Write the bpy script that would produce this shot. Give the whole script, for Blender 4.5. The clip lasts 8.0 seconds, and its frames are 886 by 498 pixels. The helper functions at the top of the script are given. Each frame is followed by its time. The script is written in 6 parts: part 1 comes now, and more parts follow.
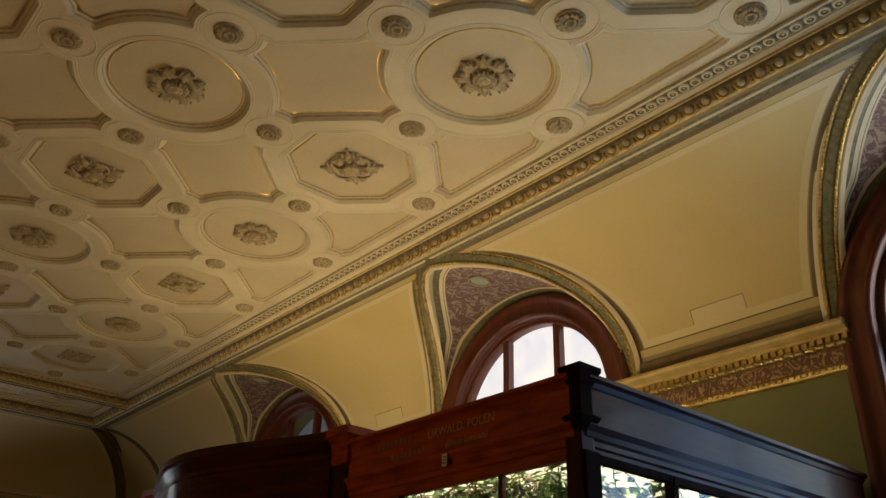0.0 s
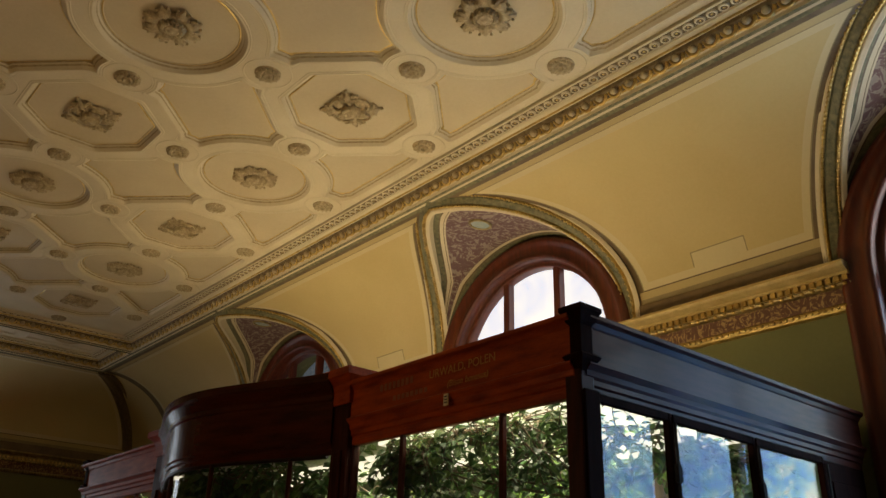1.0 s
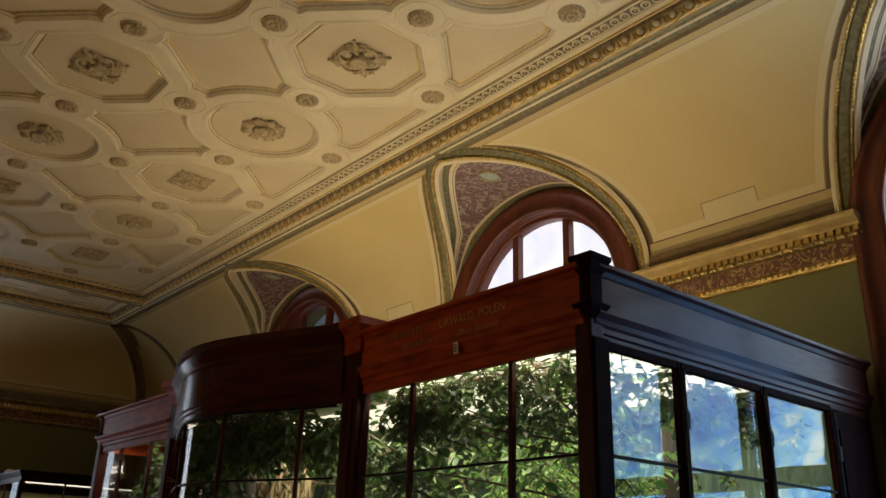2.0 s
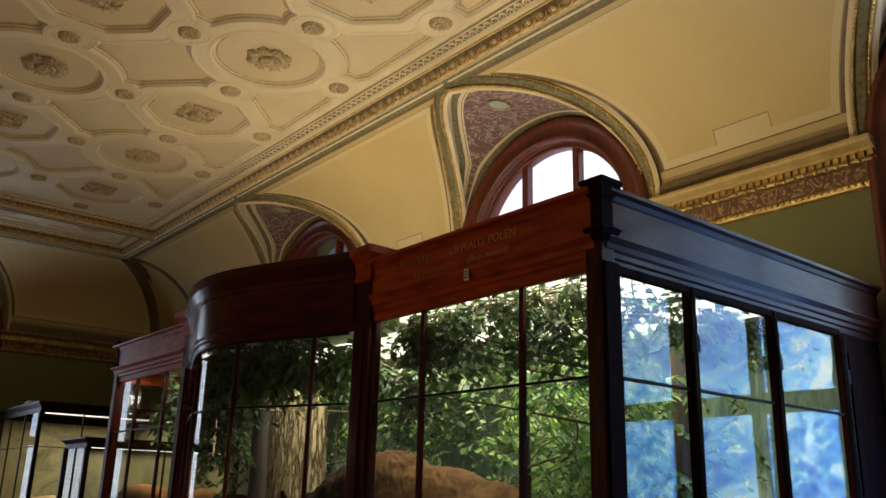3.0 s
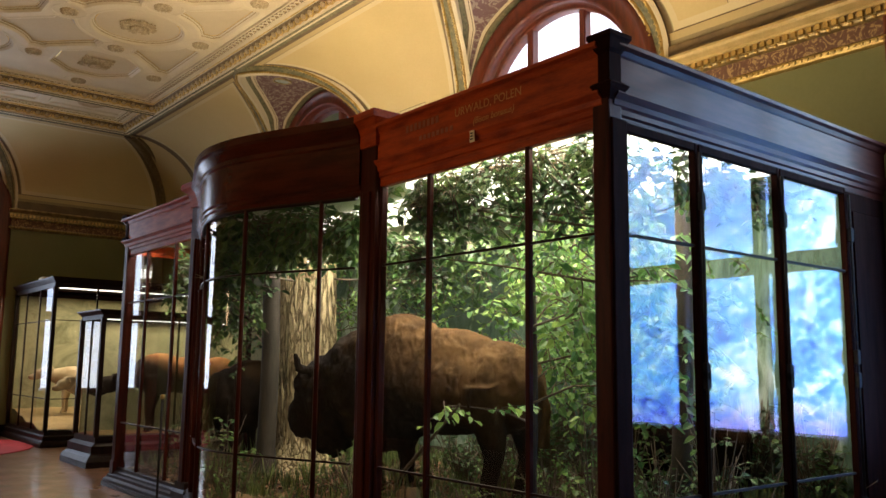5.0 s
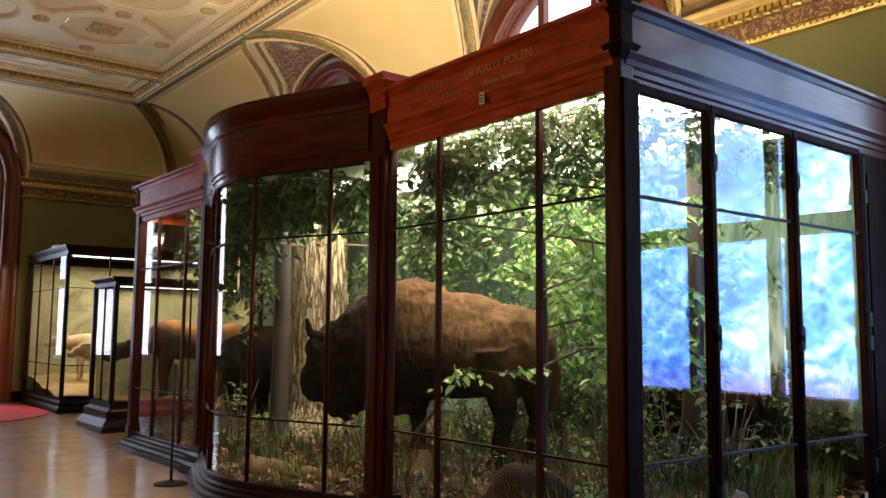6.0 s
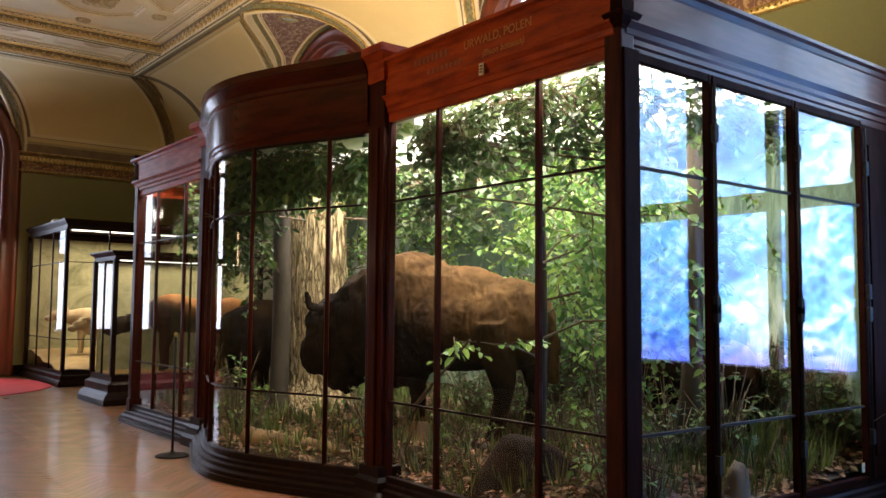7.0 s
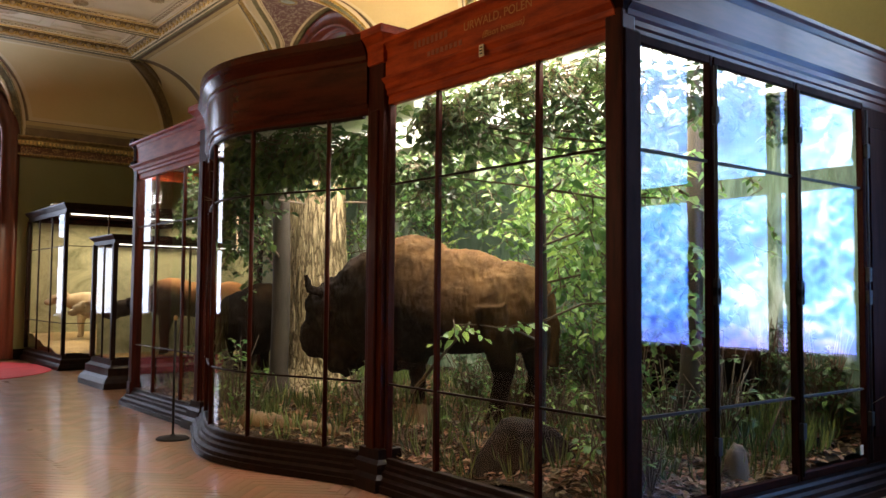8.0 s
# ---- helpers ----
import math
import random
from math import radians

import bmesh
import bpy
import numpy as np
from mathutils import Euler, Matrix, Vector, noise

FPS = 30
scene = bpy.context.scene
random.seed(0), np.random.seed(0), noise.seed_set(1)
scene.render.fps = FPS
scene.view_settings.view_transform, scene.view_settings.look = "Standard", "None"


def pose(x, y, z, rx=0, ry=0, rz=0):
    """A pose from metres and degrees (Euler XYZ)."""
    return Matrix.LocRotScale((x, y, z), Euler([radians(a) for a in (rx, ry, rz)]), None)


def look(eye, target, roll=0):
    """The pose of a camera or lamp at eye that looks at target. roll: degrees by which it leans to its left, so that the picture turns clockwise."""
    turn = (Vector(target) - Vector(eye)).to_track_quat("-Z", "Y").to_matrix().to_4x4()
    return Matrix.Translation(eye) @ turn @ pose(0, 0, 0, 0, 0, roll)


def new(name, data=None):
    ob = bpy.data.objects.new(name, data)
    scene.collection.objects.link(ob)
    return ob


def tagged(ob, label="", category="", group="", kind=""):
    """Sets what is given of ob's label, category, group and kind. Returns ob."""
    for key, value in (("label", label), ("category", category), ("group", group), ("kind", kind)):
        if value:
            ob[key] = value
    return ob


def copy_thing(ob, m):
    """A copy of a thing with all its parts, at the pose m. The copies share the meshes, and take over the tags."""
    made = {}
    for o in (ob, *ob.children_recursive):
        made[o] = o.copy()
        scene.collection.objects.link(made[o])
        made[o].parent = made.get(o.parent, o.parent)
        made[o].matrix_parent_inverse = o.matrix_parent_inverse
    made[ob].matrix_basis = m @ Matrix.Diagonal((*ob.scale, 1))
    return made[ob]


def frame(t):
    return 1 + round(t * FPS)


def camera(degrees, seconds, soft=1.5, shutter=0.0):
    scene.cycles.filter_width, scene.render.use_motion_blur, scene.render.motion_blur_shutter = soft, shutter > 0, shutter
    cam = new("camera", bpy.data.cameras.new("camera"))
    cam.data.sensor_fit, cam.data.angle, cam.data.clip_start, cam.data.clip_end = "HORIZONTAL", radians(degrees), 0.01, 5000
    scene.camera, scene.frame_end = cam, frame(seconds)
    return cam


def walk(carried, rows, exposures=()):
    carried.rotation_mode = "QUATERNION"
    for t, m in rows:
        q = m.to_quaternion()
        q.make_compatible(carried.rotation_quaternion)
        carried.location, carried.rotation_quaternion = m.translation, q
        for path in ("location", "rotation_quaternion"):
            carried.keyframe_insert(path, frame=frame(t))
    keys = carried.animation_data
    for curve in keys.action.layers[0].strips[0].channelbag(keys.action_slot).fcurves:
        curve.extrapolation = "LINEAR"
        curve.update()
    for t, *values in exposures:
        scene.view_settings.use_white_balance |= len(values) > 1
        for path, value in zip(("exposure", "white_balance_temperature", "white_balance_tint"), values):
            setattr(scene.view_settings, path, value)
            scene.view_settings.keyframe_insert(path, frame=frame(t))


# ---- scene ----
cam = camera(55.7, 8.0)
PATH = [
    (0, (-3.656, -3.081, 1.703), (-2.516, -1.726, 2.633), 1.9),
    (0.5, (-3.651, -3.074, 1.692), (-2.489, -1.693, 2.554), 1.9),
    (1, (-3.646, -3.064, 1.685), (-2.467, -1.668, 2.498), 1.7),
    (2.5, (-3.641, -3.038, 1.631), (-2.443, -1.573, 2.277), 1.8),
    (3, (-3.629, -3.022, 1.608), (-2.417, -1.534, 2.173), 1.5),
    (3.5, (-3.62, -3.015, 1.58), (-2.382, -1.519, 2.059), 1.1),
    (4, (-3.608, -3.001, 1.551), (-2.358, -1.49, 1.948), 0.9),
    (4.5, (-3.618, -3.005, 1.53), (-2.364, -1.482, 1.862), 0.8),
    (5, (-3.633, -3.008, 1.511), (-2.386, -1.47, 1.789), 0.7),
    (6.5, (-3.615, -2.996, 1.471), (-2.381, -1.431, 1.643), 0.5),
    (7, (-3.609, -2.992, 1.463), (-2.371, -1.427, 1.606), 0.5),
    (7.5, (-3.608, -2.989, 1.451), (-2.369, -1.423, 1.574), 0.5),
    (8, (-3.605, -2.983, 1.448), (-2.365, -1.418, 1.555), 0.5),
]
walk(cam, [(t, look(eye, target, roll)) for t, eye, target, roll in PATH],
     exposures=[(0.0, -0.56, 8150, 11), (1.0, -0.48, 7850, 11), (2.5, -0.38, 7100, 13), (3.5, 0.05, 6850, 14), (4.5, 0.46, 6850, 16), (5.0, 0.68, 6850, 17), (6.5, 1.12, 6850, 20), (8.0, 1.12, 6850, 21)])

# ---- world and light ----
HALL = (-7.0, 3.6, -9.0, 16.4)   # west, east, south, north faces of the walls
CEIL = 6.5
BAYS = (-7.05, -1.69, 3.86, 9.28)  # window centres along the east wall

world = bpy.data.worlds.new("sky")
scene.world = world
world.use_nodes = True
wn = world.node_tree.nodes
sky = wn.new("ShaderNodeTexSky")
sky.sky_type, sky.sun_disc, sky.sun_elevation, sky.sun_rotation = "NISHITA", False, radians(38), radians(200)
world.node_tree.links.new(sky.outputs["Color"], wn["Background"].inputs["Color"])
wn["Background"].inputs["Strength"].default_value = 0.1


def area_lamp(name, m, sx, sy, watts, colour):
    data = bpy.data.lights.new(name, "AREA")
    data.shape, data.size, data.size_y, data.energy, data.color = "RECTANGLE", sx, sy, watts, colour
    ob = new(name, data)
    ob.matrix_world = m
    return ob


# ---- materials ----
def mat(name, colour, colour2=None, rough=0.6, metal=0.0, scale=6.0, grain=60.0, bump=0.15, depth=0.004, stretch=(1, 1, 1), spread=0.25, coat=0.0, random_value=0.0, island=False, gloss=0.5, thin=0.0):
    """A surface with variation at two scales: broad stains and fine grain, colour to colour2."""
    m = bpy.data.materials.new(name)
    m.use_nodes = True
    n, l = m.node_tree.nodes, m.node_tree.links
    b = n["Principled BSDF"]
    colour2 = colour2 or [c * (1 - spread) for c in colour]
    co = n.new("ShaderNodeTexCoord")
    mp = n.new("ShaderNodeMapping")
    mp.inputs["Scale"].default_value = stretch
    l.new(co.outputs["Object"], mp.inputs["Vector"])
    broad, fine = n.new("ShaderNodeTexNoise"), n.new("ShaderNodeTexNoise")
    for node, s, d in ((broad, scale, 4), (fine, grain, 3)):
        node.inputs["Scale"].default_value, node.inputs["Detail"].default_value = s, d
        l.new(mp.outputs[0], node.inputs["Vector"])
    mix = n.new("ShaderNodeMath")
    mix.operation = "MULTIPLY_ADD"
    l.new(fine.outputs["Fac"], mix.inputs[0])
    mix.inputs[1].default_value = 0.35
    l.new(broad.outputs["Fac"], mix.inputs[2])
    ramp = n.new("ShaderNodeValToRGB")
    ramp.color_ramp.elements[0].position, ramp.color_ramp.elements[1].position = 0.48, 0.88
    ramp.color_ramp.elements[0].color, ramp.color_ramp.elements[1].color = (*colour, 1), (*colour2, 1)
    l.new(mix.outputs[0], ramp.inputs[0])
    out = ramp.outputs[0]
    if random_value:
        src = n.new("ShaderNodeNewGeometry").outputs["Random Per Island"] if island else n.new("ShaderNodeObjectInfo").outputs["Random"]
        hsv = n.new("ShaderNodeHueSaturation")
        rng = n.new("ShaderNodeMapRange")
        rng.inputs["To Min"].default_value, rng.inputs["To Max"].default_value = 1 - random_value, 1 + random_value
        l.new(src, rng.inputs["Value"])
        l.new(rng.outputs[0], hsv.inputs["Value"])
        hue = n.new("ShaderNodeMapRange")
        hue.inputs["To Min"].default_value, hue.inputs["To Max"].default_value = 0.5 + random_value * 0.05, 0.5 - random_value * 0.07
        l.new(src, hue.inputs["Value"])
        l.new(hue.outputs[0], hsv.inputs["Hue"])
        l.new(out, hsv.inputs["Color"])
        out = hsv.outputs[0]
    l.new(out, b.inputs["Base Color"])
    rr = n.new("ShaderNodeMapRange")
    rr.inputs["To Min"].default_value, rr.inputs["To Max"].default_value = max(0.03, rough - 0.08), min(1, rough + 0.1)
    l.new(broad.outputs["Fac"], rr.inputs["Value"])
    l.new(rr.outputs[0], b.inputs["Roughness"])
    b.inputs["Metallic"].default_value = metal
    b.inputs["Coat Weight"].default_value = coat
    b.inputs["Coat Roughness"].default_value = 0.12
    b.inputs["Specular IOR Level"].default_value = gloss
    bp = n.new("ShaderNodeBump")
    bp.inputs["Strength"].default_value, bp.inputs["Distance"].default_value = bump, depth
    l.new(mix.outputs[0], bp.inputs["Height"])
    l.new(bp.outputs[0], b.inputs["Normal"])
    if thin:
        tl, mx = n.new("ShaderNodeBsdfTranslucent"), n.new("ShaderNodeMixShader")
        l.new(out, tl.inputs["Color"])
        mx.inputs[0].default_value = thin
        l.new(b.outputs[0], mx.inputs[1])
        l.new(tl.outputs[0], mx.inputs[2])
        l.new(mx.outputs[0], n["Material Output"].inputs["Surface"])
    return m


def glow(name, colour, strength):
    m = bpy.data.materials.new(name)
    m.use_nodes = True
    b = m.node_tree.nodes["Principled BSDF"]
    b.inputs["Base Color"].default_value = (0.8, 0.8, 0.8, 1)
    b.inputs["Emission Color"].default_value, b.inputs["Emission Strength"].default_value = (*colour, 1), strength
    return m


def glass_material(name, tint=(0.97, 0.985, 0.98)):
    """Thin pane: clear, with a mirror reflection that follows Fresnel."""
    m = bpy.data.materials.new(name)
    m.use_nodes = True
    n, l = m.node_tree.nodes, m.node_tree.links
    n.remove(n["Principled BSDF"])
    tr, gl, mx, fr = n.new("ShaderNodeBsdfTransparent"), n.new("ShaderNodeBsdfGlossy"), n.new("ShaderNodeMixShader"), n.new("ShaderNodeLayerWeight")
    tr.inputs["Color"].default_value = (*tint, 1)
    gl.inputs["Roughness"].default_value = 0.006
    fr.inputs["Blend"].default_value = 0.5
    pw, ad = n.new("ShaderNodeMath"), n.new("ShaderNodeMath")
    pw.operation, ad.operation = "POWER", "MULTIPLY_ADD"
    l.new(fr.outputs["Facing"], pw.inputs[0])
    pw.inputs[1].default_value, ad.inputs[1].default_value, ad.inputs[2].default_value = 5.0, 0.96, 0.04
    l.new(pw.outputs[0], ad.inputs[0])
    l.new(ad.outputs[0], mx.inputs[0])
    l.new(tr.outputs[0], mx.inputs[1])
    l.new(gl.outputs[0], mx.inputs[2])
    l.new(mx.outputs[0], n["Material Output"].inputs["Surface"])
    return m


def picture_material(name, stops, scale, stretch, strength=0.0, distortion=1.5, detail=9.0, bands=0.0):
    """A painted or distant view: noise through a ramp of colours; it glows where strength is given."""
    m = bpy.data.materials.new(name)
    m.use_nodes = True
    n, l = m.node_tree.nodes, m.node_tree.links
    b = n["Principled BSDF"]
    co, mp, no, ramp = n.new("ShaderNodeTexCoord"), n.new("ShaderNodeMapping"), n.new("ShaderNodeTexNoise"), n.new("ShaderNodeValToRGB")
    mp.inputs["Scale"].default_value = stretch
    l.new(co.outputs["Object"], mp.inputs["Vector"])
    l.new(mp.outputs[0], no.inputs["Vector"])
    no.inputs["Scale"].default_value, no.inputs["Detail"].default_value, no.inputs["Distortion"].default_value, no.inputs["Roughness"].default_value = scale, detail, distortion, 0.68
    src = no.outputs["Fac"]
    if bands:
        wave = n.new("ShaderNodeTexWave")
        wave.inputs["Scale"].default_value, wave.inputs["Distortion"].default_value, wave.inputs["Detail"].default_value = bands, 9, 4
        l.new(mp.outputs[0], wave.inputs["Vector"])
        ma = n.new("ShaderNodeMath")
        ma.operation = "MULTIPLY_ADD"
        l.new(wave.outputs["Fac"], ma.inputs[0])
        ma.inputs[1].default_value = 0.16
        l.new(src, ma.inputs[2])
        src = ma.outputs[0]
    l.new(src, ramp.inputs[0])
    el = ramp.color_ramp.elements
    while len(el) < len(stops):
        el.new(0.5)
    for e, (p, c) in zip(el, stops):
        e.position, e.color = p, (*c, 1)
    if strength:
        b.inputs["Base Color"].default_value = (0, 0, 0, 1)
        b.inputs["Specular IOR Level"].default_value = 0
        l.new(ramp.outputs[0], b.inputs["Emission Color"])
        b.inputs["Emission Strength"].default_value = strength
    else:
        l.new(ramp.outputs[0], b.inputs["Base Color"])
        b.inputs["Roughness"].default_value = 0.8
    return m


M_CREAM = mat("cream_plaster", (0.74, 0.64, 0.42), (0.64, 0.54, 0.34), 0.62, scale=1.3, grain=40)
M_TAN = mat("tan_plaster", (0.66, 0.55, 0.34), (0.58, 0.47, 0.285), 0.66, scale=1.1, grain=35)
# aged ornament plaster, also used as shadow lines on the ceiling's steps
M_LEAFPLASTER = mat("aged_plaster_and_step_shade", (0.60, 0.48, 0.27), (0.36, 0.265, 0.135), 0.6, scale=26, grain=120, bump=0.5)
M_PATINA = mat("dark_patina_ground", (0.24, 0.17, 0.075), (0.13, 0.085, 0.035), 0.6, scale=20, grain=90)
M_GOLD = mat("worn_gilding", (0.80, 0.58, 0.22), (0.46, 0.31, 0.10), 0.36, 0.85, scale=9, grain=80)
M_DULLGOLD = mat("dull_gilding", (0.52, 0.40, 0.17), (0.24, 0.18, 0.08), 0.45, 0.6, scale=12, grain=90)
M_GILTCREAM = mat("gilt_cream_moulding", (0.74, 0.57, 0.26), (0.55, 0.40, 0.16), 0.4, 0.35, scale=6, grain=60)
M_YELLOW = mat("yellow_wall_paint", (0.66, 0.52, 0.24), (0.60, 0.46, 0.20), 0.6, scale=0.7, grain=30, bump=0.06)
M_PALE = mat("pale_yellow_paint", (0.70, 0.59, 0.33), (0.64, 0.53, 0.29), 0.6, scale=1.0, grain=30, bump=0.06)
M_OCHRE = mat("ochre_band_paint", (0.57, 0.44, 0.20), (0.50, 0.38, 0.17), 0.6, scale=1.0, grain=30, bump=0.06)
M_LINE = mat("olive_line_paint", (0.36, 0.28, 0.135), (0.28, 0.21, 0.10), 0.6, scale=3, grain=40)
M_BROWNTRIM = mat("brown_painted_trim", (0.19, 0.125, 0.055), (0.12, 0.078, 0.034), 0.5, scale=5, grain=60)
M_GREENGREY = mat("grey_green_band", (0.25, 0.22, 0.105), (0.10, 0.10, 0.05), 0.55, scale=22, grain=90, bump=0.6, depth=0.012)
M_PINK = picture_material("mauve_stencilled_field", ((0.40, (0.17, 0.095, 0.085)), (0.52, (0.19, 0.11, 0.10)), (0.56, (0.36, 0.29, 0.22)), (0.66, (0.32, 0.25, 0.20))), 5.0, (1, 1, 1), distortion=3.5, detail=2)
M_BLUEGREY = mat("blue_grey_medallion", (0.26, 0.34, 0.32), (0.40, 0.44, 0.36), 0.6, scale=12, grain=60)
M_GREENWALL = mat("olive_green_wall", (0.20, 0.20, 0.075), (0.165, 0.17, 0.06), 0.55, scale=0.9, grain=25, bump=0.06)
M_FRIEZE = picture_material("red_brown_stencilled_frieze", ((0.40, (0.15, 0.07, 0.04)), (0.53, (0.18, 0.09, 0.05)), (0.58, (0.48, 0.31, 0.13)), (0.68, (0.42, 0.26, 0.11))), 7.0, (1, 1, 1), distortion=4.0, detail=2)
M_WOOD = mat("mahogany_window_wood", (0.15, 0.028, 0.009), (0.075, 0.014, 0.006), 0.38, scale=3, grain=26, stretch=(6, 6, 0.7), coat=0.15)
# one mahogany in several tones: lit front, darker copies for shaded faces
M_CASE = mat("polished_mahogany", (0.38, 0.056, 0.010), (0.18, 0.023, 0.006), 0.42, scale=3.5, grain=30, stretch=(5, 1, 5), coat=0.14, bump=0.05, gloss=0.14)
M_CASEV = mat("shaded_mahogany_upright", (0.048, 0.0080, 0.0034), (0.019, 0.0038, 0.002), 0.42, scale=3.5, grain=30, stretch=(6, 6, 0.8), coat=0.06, bump=0.05, gloss=0.09)
M_CASESIDE = mat("shaded_mahogany_end", (0.060, 0.0095, 0.004), (0.030, 0.0052, 0.0028), 0.40, scale=3.5, grain=30, stretch=(0.8, 6, 6), coat=0.10, bump=0.05, gloss=0.08)
M_BOW = mat("shaded_glossy_mahogany", (0.058, 0.0105, 0.004), (0.026, 0.0050, 0.0022), 0.22, scale=2.5, grain=30, stretch=(0.8, 0.8, 6), coat=0.18, bump=0.03, gloss=0.12)
M_POST = mat("shaded_mahogany_post", (0.020, 0.005, 0.003), (0.010, 0.003, 0.002), 0.70, scale=3.5, grain=30, stretch=(6, 6, 0.8), bump=0.05, gloss=0.02)
M_DARKWOOD = mat("dark_stained_wood", (0.016, 0.007, 0.005), (0.008, 0.004, 0.003), 0.38, scale=4, grain=35, stretch=(5, 5, 0.8), coat=0.04, bump=0.05, gloss=0.09)
M_IRON = mat("blackened_iron", (0.014, 0.013, 0.013), (0.024, 0.020, 0.017), 0.7, 0.1, scale=20, grain=90, gloss=0.12)
M_BRASS = mat("aged_brass", (0.55, 0.38, 0.14), (0.30, 0.20, 0.07), 0.35, 0.9, scale=20, grain=90)
M_GLASS = glass_material("case_glass")
M_WINGLASS = glass_material("window_glass", (0.93, 0.96, 0.99))
M_GILTTEXT = mat("gilt_lettering", (0.50, 0.24, 0.065), (0.36, 0.16, 0.045), 0.5, 0.3, scale=30, grain=120)
M_TAG = mat("ivory_tag", (0.68, 0.60, 0.40), rough=0.5, scale=20)
M_WORNTEXT = mat("worn_lettering", (0.26, 0.075, 0.022), (0.18, 0.04, 0.012), 0.5, scale=30, grain=120)
# olive wall paint darkened to stand for unlit walls
M_DIMWALL = mat("dimmed_olive_wall", (0.055, 0.055, 0.025), (0.04, 0.04, 0.02), 0.6, scale=0.9, grain=25)
M_INK = mat("dark_ink", (0.05, 0.04, 0.03), rough=0.6)
M_WHITEIN = mat("white_interior_paint", (0.62, 0.60, 0.52), rough=0.7, scale=2)


def bark_material(name, plate, furrow):
    """Upright corky plates parted by dark furrows that wander and join."""
    m = mat(name, plate, [c * 0.62 for c in plate], 0.9, scale=7, grain=60, stretch=(2, 2, 0.8), bump=0.6, depth=0.006, gloss=0.12)
    n, l = m.node_tree.nodes, m.node_tree.links
    b = n["Principled BSDF"]
    base, bend = b.inputs["Base Color"].links[0].from_socket, b.inputs["Normal"].links[0].from_node
    co, mp, wob, add, vo, rng, mix, bump = [n.new("ShaderNode" + k) for k in ("TexCoord", "Mapping", "TexNoise", "VectorMath", "TexVoronoi", "MapRange", "Mix", "Bump")]
    mp.inputs["Scale"].default_value = (21, 21, 2.3)
    l.new(co.outputs["Object"], mp.inputs["Vector"])
    wob.inputs["Scale"].default_value, wob.inputs["Detail"].default_value = 0.9, 4
    l.new(mp.outputs[0], wob.inputs["Vector"])
    add.operation = "MULTIPLY_ADD"
    l.new(wob.outputs["Color"], add.inputs[0])
    add.inputs[1].default_value = (1.5, 1.5, 1.5)
    l.new(mp.outputs[0], add.inputs[2])
    vo.feature = "DISTANCE_TO_EDGE"
    vo.inputs["Scale"].default_value = 1.0
    l.new(add.outputs[0], vo.inputs["Vector"])
    rng.inputs["From Min"].default_value, rng.inputs["From Max"].default_value = 0.0, 0.16
    l.new(vo.outputs["Distance"], rng.inputs["Value"])
    mix.data_type = "RGBA"
    l.new(rng.outputs[0], mix.inputs["Factor"])
    mix.inputs["A"].default_value = (*furrow, 1)
    l.new(base, mix.inputs["B"])
    l.new(mix.outputs["Result"], b.inputs["Base Color"])
    bump.inputs["Strength"].default_value, bump.inputs["Distance"].default_value = 1.0, 0.035
    l.new(rng.outputs[0], bump.inputs["Height"])
    l.new(bend.outputs[0], bump.inputs["Normal"])
    l.new(bump.outputs[0], b.inputs["Normal"])
    return m


M_BARK = bark_material("ridged_bark", (0.44, 0.345, 0.19), (0.13, 0.092, 0.046))
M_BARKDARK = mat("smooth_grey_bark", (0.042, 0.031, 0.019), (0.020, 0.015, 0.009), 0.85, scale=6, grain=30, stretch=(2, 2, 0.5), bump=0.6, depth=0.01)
M_TWIG = mat("twig_bark", (0.12, 0.085, 0.048), (0.065, 0.045, 0.025), 0.85, scale=20, grain=80)
M_LOG = mat("dead_log_bark", (0.24, 0.15, 0.065), (0.10, 0.06, 0.028), 0.9, scale=6, grain=40, bump=0.7, depth=0.01)
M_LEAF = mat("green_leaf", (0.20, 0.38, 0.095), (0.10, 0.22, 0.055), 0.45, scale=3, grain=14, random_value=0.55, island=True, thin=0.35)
# darker copy of the green leaf: backlit and shaded foliage put into colour
M_LEAFDARK = mat("shaded_green_leaf", (0.075, 0.15, 0.040), (0.040, 0.090, 0.026), 0.45, scale=3, grain=14, random_value=0.5, island=True, thin=0.25)
M_DRYLEAF = mat("dry_leaf", (0.28, 0.175, 0.075), (0.13, 0.075, 0.03), 0.7, scale=4, grain=20, random_value=0.6, island=True)
M_GRASS = mat("grass_blade", (0.11, 0.17, 0.04), (0.06, 0.10, 0.022), 0.6, scale=4, grain=20, random_value=0.6, island=True)
M_SOIL = mat("forest_soil", (0.055, 0.036, 0.019), (0.025, 0.017, 0.010), 0.95, scale=4, grain=30, bump=0.9, depth=0.02, gloss=0.1)
M_ROCK = mat("dark_brown_boulder", (0.020, 0.014, 0.010), (0.010, 0.007, 0.005), 0.9, scale=4, grain=18, bump=0.9, depth=0.04, gloss=0.12)
M_CUTWOOD = mat("weathered_cut_stone", (0.11, 0.085, 0.058), (0.07, 0.054, 0.038), 0.85, scale=6, grain=50, bump=0.5)
M_FUR = mat("dark_brown_fur", (0.165, 0.088, 0.034), (0.065, 0.034, 0.014), 0.92, scale=5.0, grain=90, stretch=(1.3, 1.3, 1.0), bump=1.0, depth=0.035, gloss=0.12)


